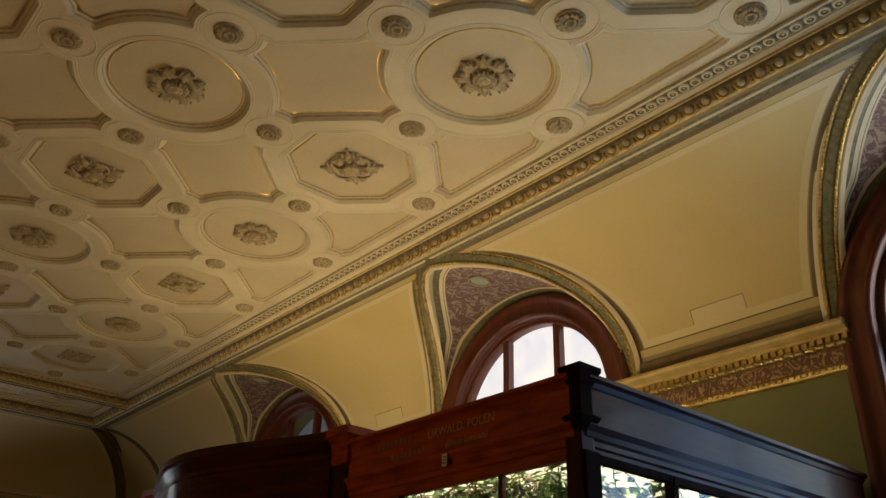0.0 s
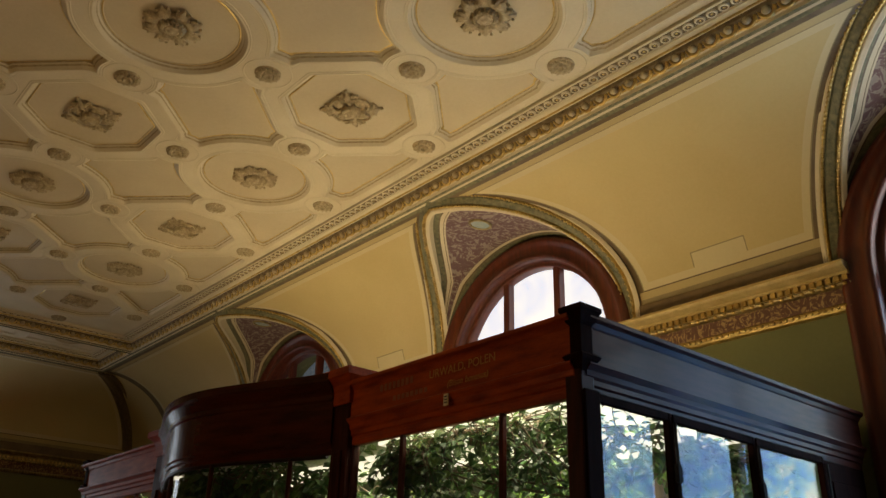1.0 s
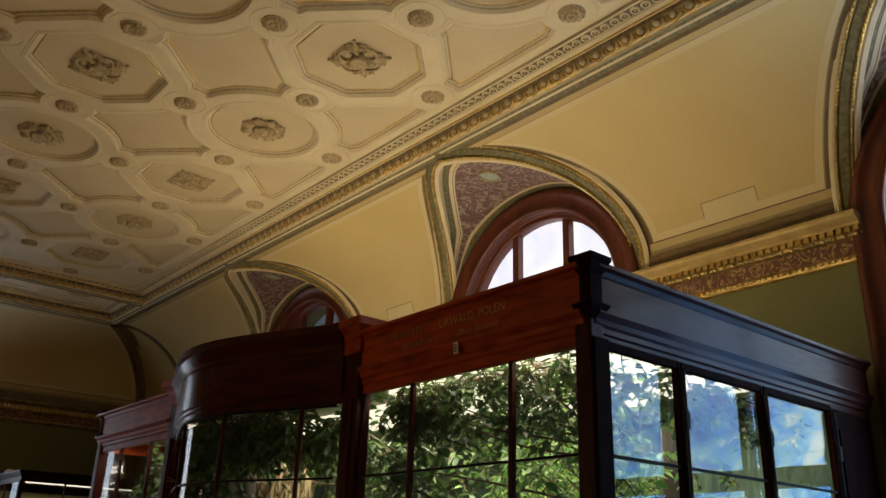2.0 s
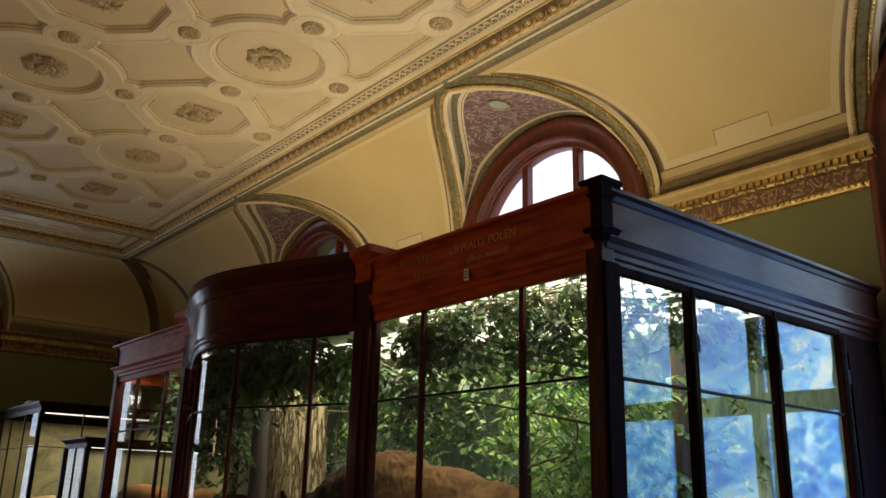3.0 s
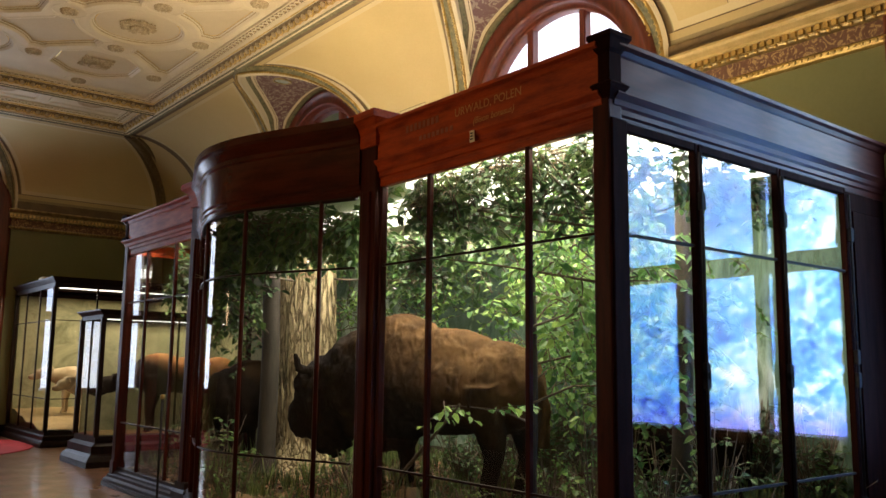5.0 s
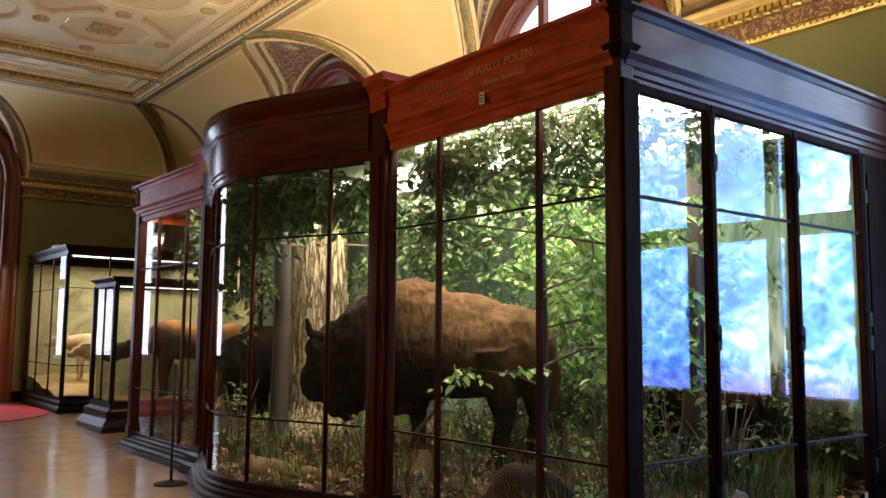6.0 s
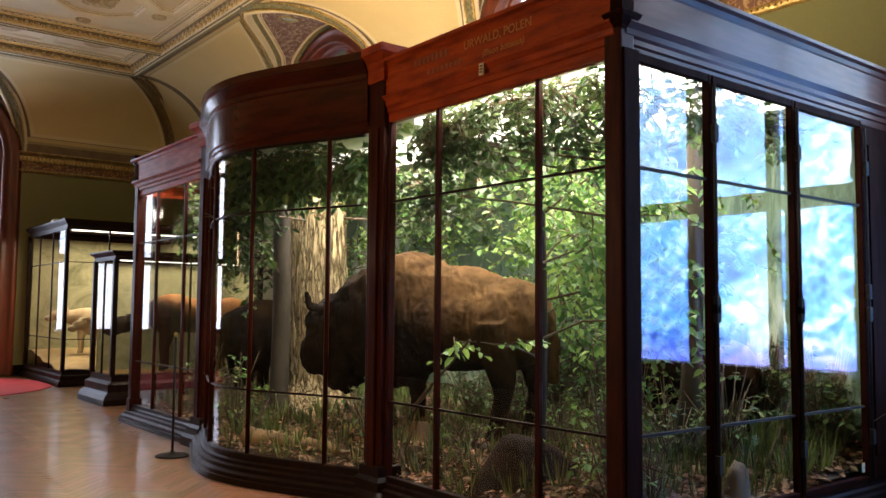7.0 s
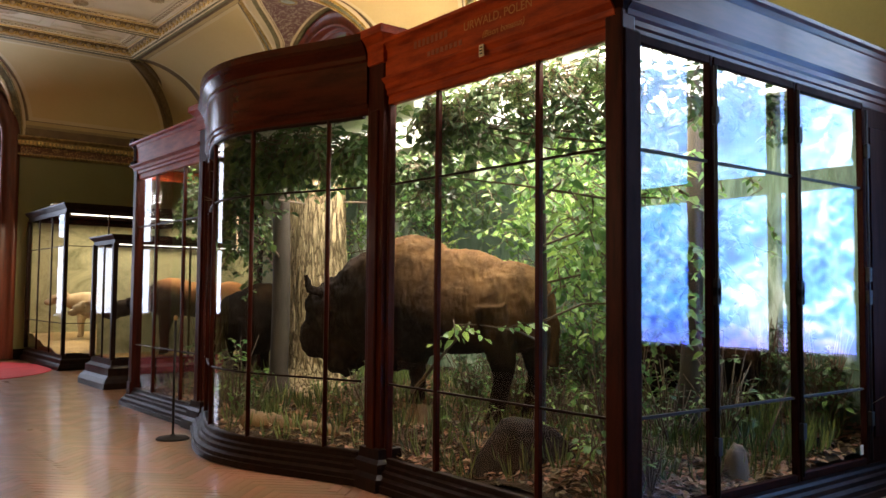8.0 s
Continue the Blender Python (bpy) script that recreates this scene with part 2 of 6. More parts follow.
def darken_head_and_belly(m, dark, low=-1.25, high=-0.75):
    """Nearly black hair on the head, beard and chest, blending into the body's brown, and a dark underside."""
    n, l = m.node_tree.nodes, m.node_tree.links
    b = n["Principled BSDF"]
    src = b.inputs["Base Color"].links[0].from_socket
    co, dot, rng, mix = n.new("ShaderNodeTexCoord"), n.new("ShaderNodeVectorMath"), n.new("ShaderNodeMapRange"), n.new("ShaderNodeMix")
    dot.operation = "DOT_PRODUCT"
    dot.inputs[1].default_value = (0.0, 0.45, -0.9)
    l.new(co.outputs["Object"], dot.inputs[0])
    rng.inputs["From Min"].default_value, rng.inputs["From Max"].default_value = low, high
    l.new(dot.outputs["Value"], rng.inputs["Value"])
    mix.data_type = "RGBA"
    l.new(rng.outputs[0], mix.inputs["Factor"])
    l.new(src, mix.inputs["A"])
    mix.inputs["B"].default_value = (*dark, 1)
    l.new(mix.outputs["Result"], b.inputs["Base Color"])


# mane is hair colour; the bison's dark belly and legs are painted top-light shade
darken_head_and_belly(M_FUR, (0.016, 0.010, 0.007))
M_FURTAN = mat("tan_fur", (0.48, 0.22, 0.08), (0.34, 0.14, 0.05), 0.85, scale=2, grain=60, bump=0.6, depth=0.008)
darken_head_and_belly(M_FURTAN, (0.02, 0.012, 0.008), -0.95, -0.72)
M_FURPALE = mat("pale_cream_fur", (0.56, 0.46, 0.30), (0.38, 0.29, 0.17), 0.85, scale=3, grain=60, bump=0.6, depth=0.008)
M_SAND = mat("sandy_ground", (0.50, 0.37, 0.18), (0.36, 0.26, 0.12), 0.95, scale=4, grain=40, bump=0.6, depth=0.01)
M_FOREST = picture_material("painted_forest", ((0.28, (0.02, 0.045, 0.035)), (0.40, (0.05, 0.095, 0.07)), (0.50, (0.12, 0.19, 0.14)), (0.58, (0.07, 0.125, 0.075)), (0.66, (0.24, 0.33, 0.23)), (0.78, (0.52, 0.60, 0.50))), 2.2, (1, 1.6, 0.55), bands=0.9, distortion=0.6, detail=12)
M_MOUNT = picture_material("painted_mountain_slope", ((0.32, (0.16, 0.17, 0.09)), (0.46, (0.27, 0.28, 0.17)), (0.56, (0.36, 0.36, 0.22)), (0.66, (0.24, 0.25, 0.14))), 0.9, (1, 1, 1.4), distortion=2.0)
M_CARPET = mat("red_carpet", (0.42, 0.018, 0.028), (0.30, 0.012, 0.02), 0.95, scale=3, grain=150, bump=0.4)
M_PARQUET = mat("oak_parquet_block", (0.25, 0.130, 0.060), (0.165, 0.080, 0.036), 0.30, scale=2.5, grain=30, stretch=(1, 1, 1), random_value=0.30, coat=0.3, bump=0.05)
M_PARQUETJ = mat("oak_parquet_laid", (0.25, 0.130, 0.060), (0.165, 0.080, 0.036), 0.30, scale=2.5, grain=30, random_value=0.30, island=True, coat=0.3, bump=0.05)
M_SUBFLOOR = mat("dark_floor_joint", (0.10, 0.05, 0.025), rough=0.6)


def blind_material(name, strength):
    """Translucent printed blind whose own glow stands for the day behind it: pale branches and foliage on blue, violet
    along the foot, white above.
    """
    m = picture_material(name, ((0.36, (0.01, 0.08, 0.62)), (0.47, (0.03, 0.24, 0.90)), (0.55, (0.09, 0.44, 1.0)), (0.63, (0.30, 0.72, 1.0)), (0.72, (0.88, 0.98, 1.0))), 6.5, (1, 0.8, 1.2), strength=strength, distortion=0.9, detail=15, bands=0.6)
    n, l = m.node_tree.nodes, m.node_tree.links
    b = n["Principled BSDF"]
    src = b.inputs["Emission Color"].links[0].from_socket
    co, sp = n.new("ShaderNodeTexCoord"), n.new("ShaderNodeSeparateXYZ")
    # fine leafage over the broad shapes
    ramp = src.node
    fine, both = n.new("ShaderNodeTexNoise"), n.new("ShaderNodeMath")
    fine.inputs["Scale"].default_value, fine.inputs["Detail"].default_value, fine.inputs["Distortion"].default_value = 16.0, 8, 2.5
    l.new(co.outputs["Object"], fine.inputs["Vector"])
    both.operation = "MULTIPLY_ADD"
    both.inputs[1].default_value = 0.55
    l.new(fine.outputs["Fac"], both.inputs[0])
    away = n.new("ShaderNodeMath")
    away.inputs[1].default_value = -0.275
    l.new(ramp.inputs[0].links[0].from_socket, away.inputs[0])
    l.new(away.outputs[0], both.inputs[2])
    l.new(both.outputs[0], ramp.inputs[0])
    l.new(co.outputs["Object"], sp.inputs[0])
    for z0, z1, most, colour in ((1.35, 0.95, 0.7, (0.10, 0.05, 0.80)), (2.4, 3.6, 0.38, (0.62, 0.80, 1.0))):
        rng, mix = n.new("ShaderNodeMapRange"), n.new("ShaderNodeMix")
        rng.inputs["From Min"].default_value, rng.inputs["From Max"].default_value, rng.inputs["To Max"].default_value = z0, z1, most
        l.new(sp.outputs["Z"], rng.inputs["Value"])
        mix.data_type = "RGBA"
        l.new(rng.outputs[0], mix.inputs["Factor"])
        l.new(src, mix.inputs["A"])
        mix.inputs["B"].default_value = (*colour, 1)
        src = mix.outputs["Result"]
    l.new(src, b.inputs["Emission Color"])
    return m


M_VIEW = blind_material("printed_translucent_blind", 7.5)
M_NORTHVIEW = picture_material("daylight_outside_end_window", ((0.35, (0.55, 0.72, 1.0)), (0.65, (0.85, 0.93, 1.0))), 0.8, (1, 1, 0.6), strength=3.0)
M_SKYVIEW = picture_material("bright_sky_outside", ((0.35, (0.72, 0.82, 1.0)), (0.7, (0.90, 0.94, 1.0))), 0.5, (1, 1, 1), strength=6.0)
M_PALESKY = picture_material("pale_sky_outside", ((0.35, (0.70, 0.76, 1.0)), (0.65, (1.0, 1.0, 1.0))), 1.2, (1, 1, 1), strength=1.6)
M_LIGHTPANEL = glow("frosted_lamp_panel", (1.0, 0.95, 0.84), 1.6)
M_GLOBE = glow("lit_opal_globe", (1.0, 0.66, 0.32), 4.0)
# weak glow for the remaining windows, kept dim to add little light
M_DIMVIEW = picture_material("dim_window_view", ((0.35, (0.10, 0.13, 0.17)), (0.65, (0.30, 0.36, 0.42))), 0.8, (1, 1, 0.6), strength=0.5)


# ---- mesh helpers ----
def part(name, bm, material, parent=None, label="", smooth=False):
    """Links a bmesh as one mesh object, under a thing or a part where a parent is given."""
    me = bpy.data.meshes.new(name)
    bm.to_mesh(me)
    bm.free()
    for m in (material if isinstance(material, (list, tuple)) else [material]):
        me.materials.append(m)
    if smooth:
        me.polygons.foreach_set("use_smooth", [True] * len(me.polygons))
    ob = new(name, me)
    if parent is not None:
        ob.parent = parent
    if label:
        tagged(ob, label)
    return ob


def sharing(name, ob, m, parent=None):
    """Another object on the mesh of ob."""
    o = new(name, ob.data)
    if parent is not None:
        o.parent = parent
    o.matrix_basis = m
    return o


def thing(name, label, category, group="", kind="", at=(0, 0, 0)):
    e = new(name)
    e.empty_display_size = 0.1
    e.matrix_basis = Matrix.Translation(at)
    return tagged(e, label, category, group, kind)


def box(bm, x0, x1, y0, y1, z0, z1, bevel=0.0, mi=0):
    vs = [bm.verts.new(p) for p in ((x0, y0, z0), (x1, y0, z0), (x1, y1, z0), (x0, y1, z0), (x0, y0, z1), (x1, y0, z1), (x1, y1, z1), (x0, y1, z1))]
    fs = [bm.faces.new([vs[i] for i in f]) for f in ((3, 2, 1, 0), (4, 5, 6, 7), (0, 1, 5, 4), (1, 2, 6, 5), (2, 3, 7, 6), (3, 0, 4, 7))]
    for f in fs:
        f.material_index = mi
    if bevel:
        es = list({e for f in fs for e in f.edges})
        bmesh.ops.bevel(bm, geom=es, offset=bevel, segments=2, affect="EDGES", profile=0.6)
    return bm


def boxed(x0, x1, y0, y1, z0, z1, bevel=0.004):
    return box(bmesh.new(), x0, x1, y0, y1, z0, z1, bevel)


def strip(bm, rows, mi=0, close=False, ring=False):
    """Faces between rows of points; mi may be one index or one for each gap."""
    vs = [[bm.verts.new(p) for p in r] for r in rows]
    n = len(vs)
    for i in range(n if ring else n - 1):
        a, b = vs[i], vs[(i + 1) % n]
        k = mi[i] if isinstance(mi, (list, tuple)) else mi
        for j in range(len(a) if close else len(a) - 1):
            q = (a[j], a[(j + 1) % len(a)], b[(j + 1) % len(a)], b[j])
            if len({tuple(round(c, 6) for c in v.co) for v in q}) < 3:
                continue
            f = bm.faces.new(q)
            f.material_index = k
            f.smooth = True
    return vs


def plan_sweep(path, profile, closed=False, mi=0, bm=None):
    """A moulding: profile of (out, z) carried along a plan path with mitred corners; out lies to the left of the way."""
    bm = bm or bmesh.new()
    P = [Vector(p) for p in path]
    rows, n = [], len(P)
    for i in range(n):
        a = (P[i] - P[i - 1]).normalized() if (i or closed) else None
        b = (P[(i + 1) % n] - P[i]).normalized() if (i < n - 1 or closed) else None
        a, b = a or b, b or a
        na, nb = Vector((-a.y, a.x)), Vector((-b.y, b.x))
        m = (na + nb)
        m = m / max(0.3, m.dot(na))
        rows.append([(P[i].x + m.x * o, P[i].y + m.y * o, z) for o, z in profile])
    k = strip(bm, rows, mi, ring=closed)
    if not closed:
        for r in (k[0], k[-1]):
            try:
                bm.faces.new(r)
            except ValueError:
                pass
    for f in bm.faces:
        f.smooth = False
    bmesh.ops.recalc_face_normals(bm, faces=bm.faces)
    return bm


def tube(bm, pts, radii, sides=8, mi=0):
    """A round bar along points, with a radius at each."""
    P = [Vector(p) for p in pts]
    rows, u = [], None
    for i, p in enumerate(P):
        d = (P[min(i + 1, len(P) - 1)] - P[max(i - 1, 0)]).normalized()
        u = (u - d * u.dot(d)) if u else d.orthogonal()
        u.normalize()
        w = d.cross(u)
        r = radii[i] if isinstance(radii, (list, tuple)) else radii
        rows.append([p + (u * math.cos(2 * math.pi * k / sides) + w * math.sin(2 * math.pi * k / sides)) * r for k in range(sides)])
    vs = strip(bm, rows, mi, close=True)
    for r in (vs[0][::-1], vs[-1]):
        try:
            bm.faces.new(r).material_index = mi
        except ValueError:
            pass
    return bm


def lathe(profile, sides=24, bm=None, mi=0, centre=(0, 0, 0)):
    """A turned body: profile of (radius, z)."""
    bm = bm or bmesh.new()
    rows = [[(centre[0] + r * math.cos(2 * math.pi * k / sides), centre[1] + r * math.sin(2 * math.pi * k / sides), centre[2] + z) for k in range(sides)] for r, z in profile]
    strip(bm, rows, mi, close=True)
    bmesh.ops.recalc_face_normals(bm, faces=bm.faces)
    return bm


def blob(bm, centre, size, sub=3, rough=0.1, freq=2.0, mi=0, turn=None):
    """A rounded, uneven lump."""
    got = bmesh.ops.create_icosphere(bm, subdivisions=sub, radius=1.0)["verts"]
    for v in got:
        p = v.co.copy()
        k = 1 + rough * noise.noise(p * freq + Vector(centre) * 3.1)
        q = Vector((p.x * size[0] * k, p.y * size[1] * k, p.z * size[2] * k))
        v.co = ((turn @ q) if turn else q) + Vector(centre)
    for f in {f for v in got for f in v.link_faces}:
        f.material_index, f.smooth = mi, True
    return bm

# ---- setting: floor, walls, windows ----
WX0, WX1, WY0, WY1 = HALL
floor = part("floor", boxed(WX0 - 0.3, WX1 + 0.3, WY0 - 0.3, WY1 + 0.3, -0.25, -0.022, 0), M_SUBFLOOR)
tagged(floor, "glossy brown herringbone oak parquet floor", "floor", kind="structure")

ARCH_Z, GLASS_R, SILL = 4.62, 1.25, 0.95


def arch_points(r, cz, bottom, n=32):
    """Outline of an arched opening in its own plane, from the lower left, over the arch, to the lower right."""
    pts = [(-r, bottom)] + [(-r * math.cos(math.pi * k / n), cz + r * math.sin(math.pi * k / n)) for k in range(n + 1)] + [(r, bottom)]
    return pts


def wall_with_arches(name, centres, a0, a1, top, place, thick, material, r, cz, bottom, label):
    """A wall whose plane runs along a; place(a, out, z) gives the point. Arched openings go through it."""
    bm = bmesh.new()
    edges = sorted(centres)
    spans, last = [], a0
    for c in edges:
        spans.append((last, c - r))
        last = c + r
    spans.append((last, a1))
    for s, e in spans:
        for zz0, zz1 in ((0.0, 2.4), (2.4, top)):
            q = [place(s, 0, zz0), place(e, 0, zz0), place(e, 0, zz1), place(s, 0, zz1)]
            bm.faces.new([bm.verts.new(p) for p in q])
        bm.faces.new([bm.verts.new(p) for p in (place(s, thick, 0), place(e, thick, 0), place(e, thick, top), place(s, thick, top))])
    n = 32
    for c in edges:
        for out in (0, thick):
            strip(bm, [[place(c - r * math.cos(math.pi * k / n), out, cz + r * math.sin(math.pi * k / n)) for k in range(n + 1)],
                       [place(c - r * math.cos(math.pi * k / n), out, top) for k in range(n + 1)]])
            if bottom > 0:
                bm.faces.new([bm.verts.new(p) for p in (place(c - r, out, 0), place(c + r, out, 0), place(c + r, out, bottom), place(c - r, out, bottom))])
        o = arch_points(r, cz, bottom, n)
        strip(bm, [[place(c + a, 0, z) for a, z in o], [place(c + a, thick, z) for a, z in o]])
        bm.faces.new([bm.verts.new(p) for p in (place(c - r, 0, bottom), place(c + r, 0, bottom), place(c + r, thick, bottom), place(c - r, thick, bottom))])
    for f in bm.faces:
        f.smooth = False
    ob = part(name, bm, material)
    return tagged(ob, label, "wall", kind="structure")


east = lambda a, out, z: (WX1 + out, a, z)
north = lambda a, out, z: (a, WY1 + out, z)
HALL_MID = -1.65
wall_with_arches("wall_east", BAYS, WY0, WY1, 7.2, east, 0.55, M_GREENWALL, 1.37, ARCH_Z, SILL - 0.05, "olive green painted wall with arched window openings")
wall_with_arches("wall_north", (HALL_MID,), WX0, WX1, 7.2, north, 0.5, M_GREENWALL, 1.60, ARCH_Z, SILL - 0.05, "dark olive green end wall with arched window")
# west and south walls, unseen: olive darkened to keep glass reflections dim
tagged(part("wall_west", boxed(WX0 - 0.4, WX0, WY0, WY1, 0, 7.2, 0), M_DIMWALL), "unseen long wall, olive darkened to dim its reflection", "wall", kind="structure")
tagged(part("wall_south", boxed(WX0, WX1, WY0 - 0.4, WY0, 0, 7.2, 0), M_DIMWALL), "unseen end wall in the same darkened olive", "wall", kind="structure")


def window(name, place, view, sky_view, behind=0.60, label="tall arched window with dark red mahogany frame"):
    """Arched casement: moulded wooden surround standing on the wall, frame, mullions, transom, panes."""
    w = thing(name, label, "window", kind="structure")
    # moulded surround on the wall face: profile of (radius, out)
    prof = ((1.625, 0.004), (1.62, -0.05), (1.57, -0.09), (1.53, -0.09), (1.51, -0.06), (1.39, -0.05), (1.37, -0.08), (1.33, -0.08), (1.32, -0.02), (1.32, 0.05), (1.29, 0.07), (1.27, 0.05), (GLASS_R, 0.09), (GLASS_R, 0.20))
    bm = bmesh.new()
    strip(bm, [[place(a, o, z) for a, z in arch_points(r, ARCH_Z, 0.02 if o < 0.1 and r > 1.3 else SILL)] for r, o in prof])
    bmesh.ops.recalc_face_normals(bm, faces=bm.faces)
    part("window_surround", bm, M_WOOD, w)
    bm = bmesh.new()
    for a0, a1, o0, o1, z0, z1 in ((-1.22, 1.22, -0.10, 0.40, SILL - 0.09, SILL),):
        vs = [bm.verts.new(place(a, o, z)) for a, o, z in ((a0, o0, z0), (a1, o0, z0), (a1, o1, z0), (a0, o1, z0), (a0, o0, z1), (a1, o0, z1), (a1, o1, z1), (a0, o1, z1))]
        for f in ((3, 2, 1, 0), (4, 5, 6, 7), (0, 1, 5, 4), (1, 2, 6, 5), (2, 3, 7, 6), (3, 0, 4, 7)):
            bm.faces.new([vs[i] for i in f])
    part("window_sill", bm, M_WOOD, w)

    def bar(a0, a1, z0, z1, o0=0.08, o1=0.20, nm="mullion"):
        bm = bmesh.new()
        vs = [bm.verts.new(place(a, o, z)) for a, o, z in ((a0, o0, z0), (a1, o0, z0), (a1, o1, z0), (a0, o1, z0), (a0, o0, z1), (a1, o0, z1), (a1, o1, z1), (a0, o1, z1))]
        for f in ((3, 2, 1, 0), (4, 5, 6, 7), (0, 1, 5, 4), (1, 2, 6, 5), (2, 3, 7, 6), (3, 0, 4, 7)):
            bm.faces.new([vs[i] for i in f])
        bmesh.ops.bevel(bm, geom=list(bm.edges), offset=0.012, segments=2, affect="EDGES")
        part(nm, bm, M_WOOD, w)

    m = 0.44
    top = ARCH_Z + math.sqrt(GLASS_R ** 2 - m ** 2)
    bar(-m - 0.05, -m + 0.05, SILL, top + 0.02)
    bar(m - 0.05, m + 0.05, SILL, top + 0.02)
    for z in (2.42, ARCH_Z - 0.12):
        bar(-GLASS_R, GLASS_R, z, z + 0.18 if z < 3 else z + 0.12, 0.075, 0.205, "transom")
    # panes: one for each light
    for a0, a1 in ((-GLASS_R, -m - 0.05), (-m + 0.05, m - 0.05), (m + 0.05, GLASS_R)):
        for z0, z1 in ((SILL, 2.42), (2.60, ARCH_Z - 0.12)):
            bm = bmesh.new()
            bm.faces.new([bm.verts.new(place(a, 0.14, z)) for a, z in ((a0, z0), (a1, z0), (a1, z1), (a0, z1))])
            p = part("pane", bm, M_WINGLASS, w)
            p.visible_shadow = False
        bm = bmesh.new()
        arc = [a0 + (a1 - a0) * k / 12 for k in range(13)]
        strip(bm, [[place(a, 0.14, ARCH_Z) for a in arc], [place(a, 0.14, ARCH_Z + math.sqrt(max(0, GLASS_R ** 2 - a * a))) for a in arc]])
        p = part("pane", bm, M_WINGLASS, w)
        p.visible_shadow = False
    # glowing sheets behind the panes: printed blind in window 2, otherwise view and sky
    bm = bmesh.new()
    bm.faces.new([bm.verts.new(place(a, behind, z)) for a, z in ((-1.6, 0.3), (1.6, 0.3), (1.6, 4.55), (-1.6, 4.55))])
    tagged(part("backdrop", bm, view), "glowing sheet behind the window panes", "backdrop", kind="structure")
    bm = bmesh.new()
    bm.faces.new([bm.verts.new(place(a, behind, z)) for a, z in ((-1.6, 4.552), (1.6, 4.552), (1.6, 6.4), (-1.6, 6.4))])
    tagged(part("backdrop", bm, sky_view), "pale sky outside the window arch", "backdrop", kind="structure")
    return w


for k, c in enumerate(BAYS):
    window("window_%d" % (k + 1), lambda a, out, z, c=c: (WX1 + out, c + a, z), M_VIEW if k == 1 else M_DIMVIEW, (M_SKYVIEW if k < 2 else M_PALESKY) if k < 3 else M_DIMVIEW, 0.215 if k == 1 else 0.26 if k == 2 else 0.60)
window("window_5", lambda a, out, z: (HALL_MID + a * 1.2, WY1 + out, z), M_NORTHVIEW, M_NORTHVIEW)

# unseen panelled dado added below the windows to darken the wall in reflections
for k, c in enumerate(BAYS):
    dado = part("dado", boxed(WX1 - 0.05, WX1 - 0.002, c - 1.24, c + 1.24, 0.0, SILL - 0.10, 0.006), M_DARKWOOD)
    tagged(dado, "added dark stained wainscot below the window, unseen", "wainscot", kind="structure")
    for q in range(3):
        part("panel", boxed(WX1 - 0.062, WX1 - 0.05, c - 1.14 + 0.78 * q, c - 0.42 + 0.78 * q, 0.14, SILL - 0.20, 0.008), M_DARKWOOD, dado)

# ---- cove, lunettes, ribs ----
COVE_X, COVE_Z, FOOT_Z = 1.98, 6.24, 4.86
LUN_HALF = 1.62          # half the width of a lunette at its foot


def cove_x(z, foot=WX1, reach=WX1 - COVE_X):
    s = min(1.0, max(0.0, (z - FOOT_Z) / (COVE_Z - FOOT_Z)))
    return foot - reach * (1 - math.sqrt(max(0.0, 1 - s * s)))


def half_width(z):
    """Half the opening that a lunette cuts into the cove at height z; its crown meets the top of the cove."""
    s = min(1.0, max(0.0, (z - FOOT_Z) / (COVE_Z - FOOT_Z)))
    return LUN_HALF * (1 - s * s) ** 0.351


def groin(n):
    """Points of a groin from foot to foot over the crown: place along the wall, height, and the angle."""
    pts = [(-LUN_HALF, FOOT_Z - 0.12, 0.0)]
    for k in range(n + 1):
        t = math.pi * k / n
        c = math.cos(t)
        pts.append((-math.copysign(LUN_HALF * abs(c) ** 0.702, c), FOOT_Z + (COVE_Z - FOOT_Z) * math.sin(t), t))
    return pts + [(LUN_HALF, FOOT_Z - 0.12, math.pi)]


def cove_rows():
    """Heights of the cove's rows: evenly spaced along its curve, with rows where painted lines begin and end."""
    fine = [FOOT_Z + (COVE_Z - FOOT_Z) * math.sin(0.5 * math.pi * k / 600) for k in range(601)]
    run = [0.0]
    for k in range(600):
        run.append(run[-1] + math.hypot(cove_x(fine[k + 1]) - cove_x(fine[k]), fine[k + 1] - fine[k]))
    total = run[-1]
    marks = [0.0, 0.05, 0.11, 0.19, 0.205, 0.27, 0.285, 0.37, 0.45]
    want = marks + [0.50 + (total - 1.0) * k / 18 for k in range(19)] + [total - m for m in reversed(marks)]
    got = []
    for w in want:
        k = min(range(601), key=lambda q: abs(run[q] - w))
        got.append(fine[k])
    return got, [run[min(range(601), key=lambda q: abs(fine[q] - z))] for z in got]


COVE_ROWS, COVE_RUN = cove_rows()
NZ = len(COVE_ROWS) - 1
INS = (0.0, 0.14, 0.19, 0.205, 0.27, 0.285, 0.37, 0.45)   # painted bands inside the edge


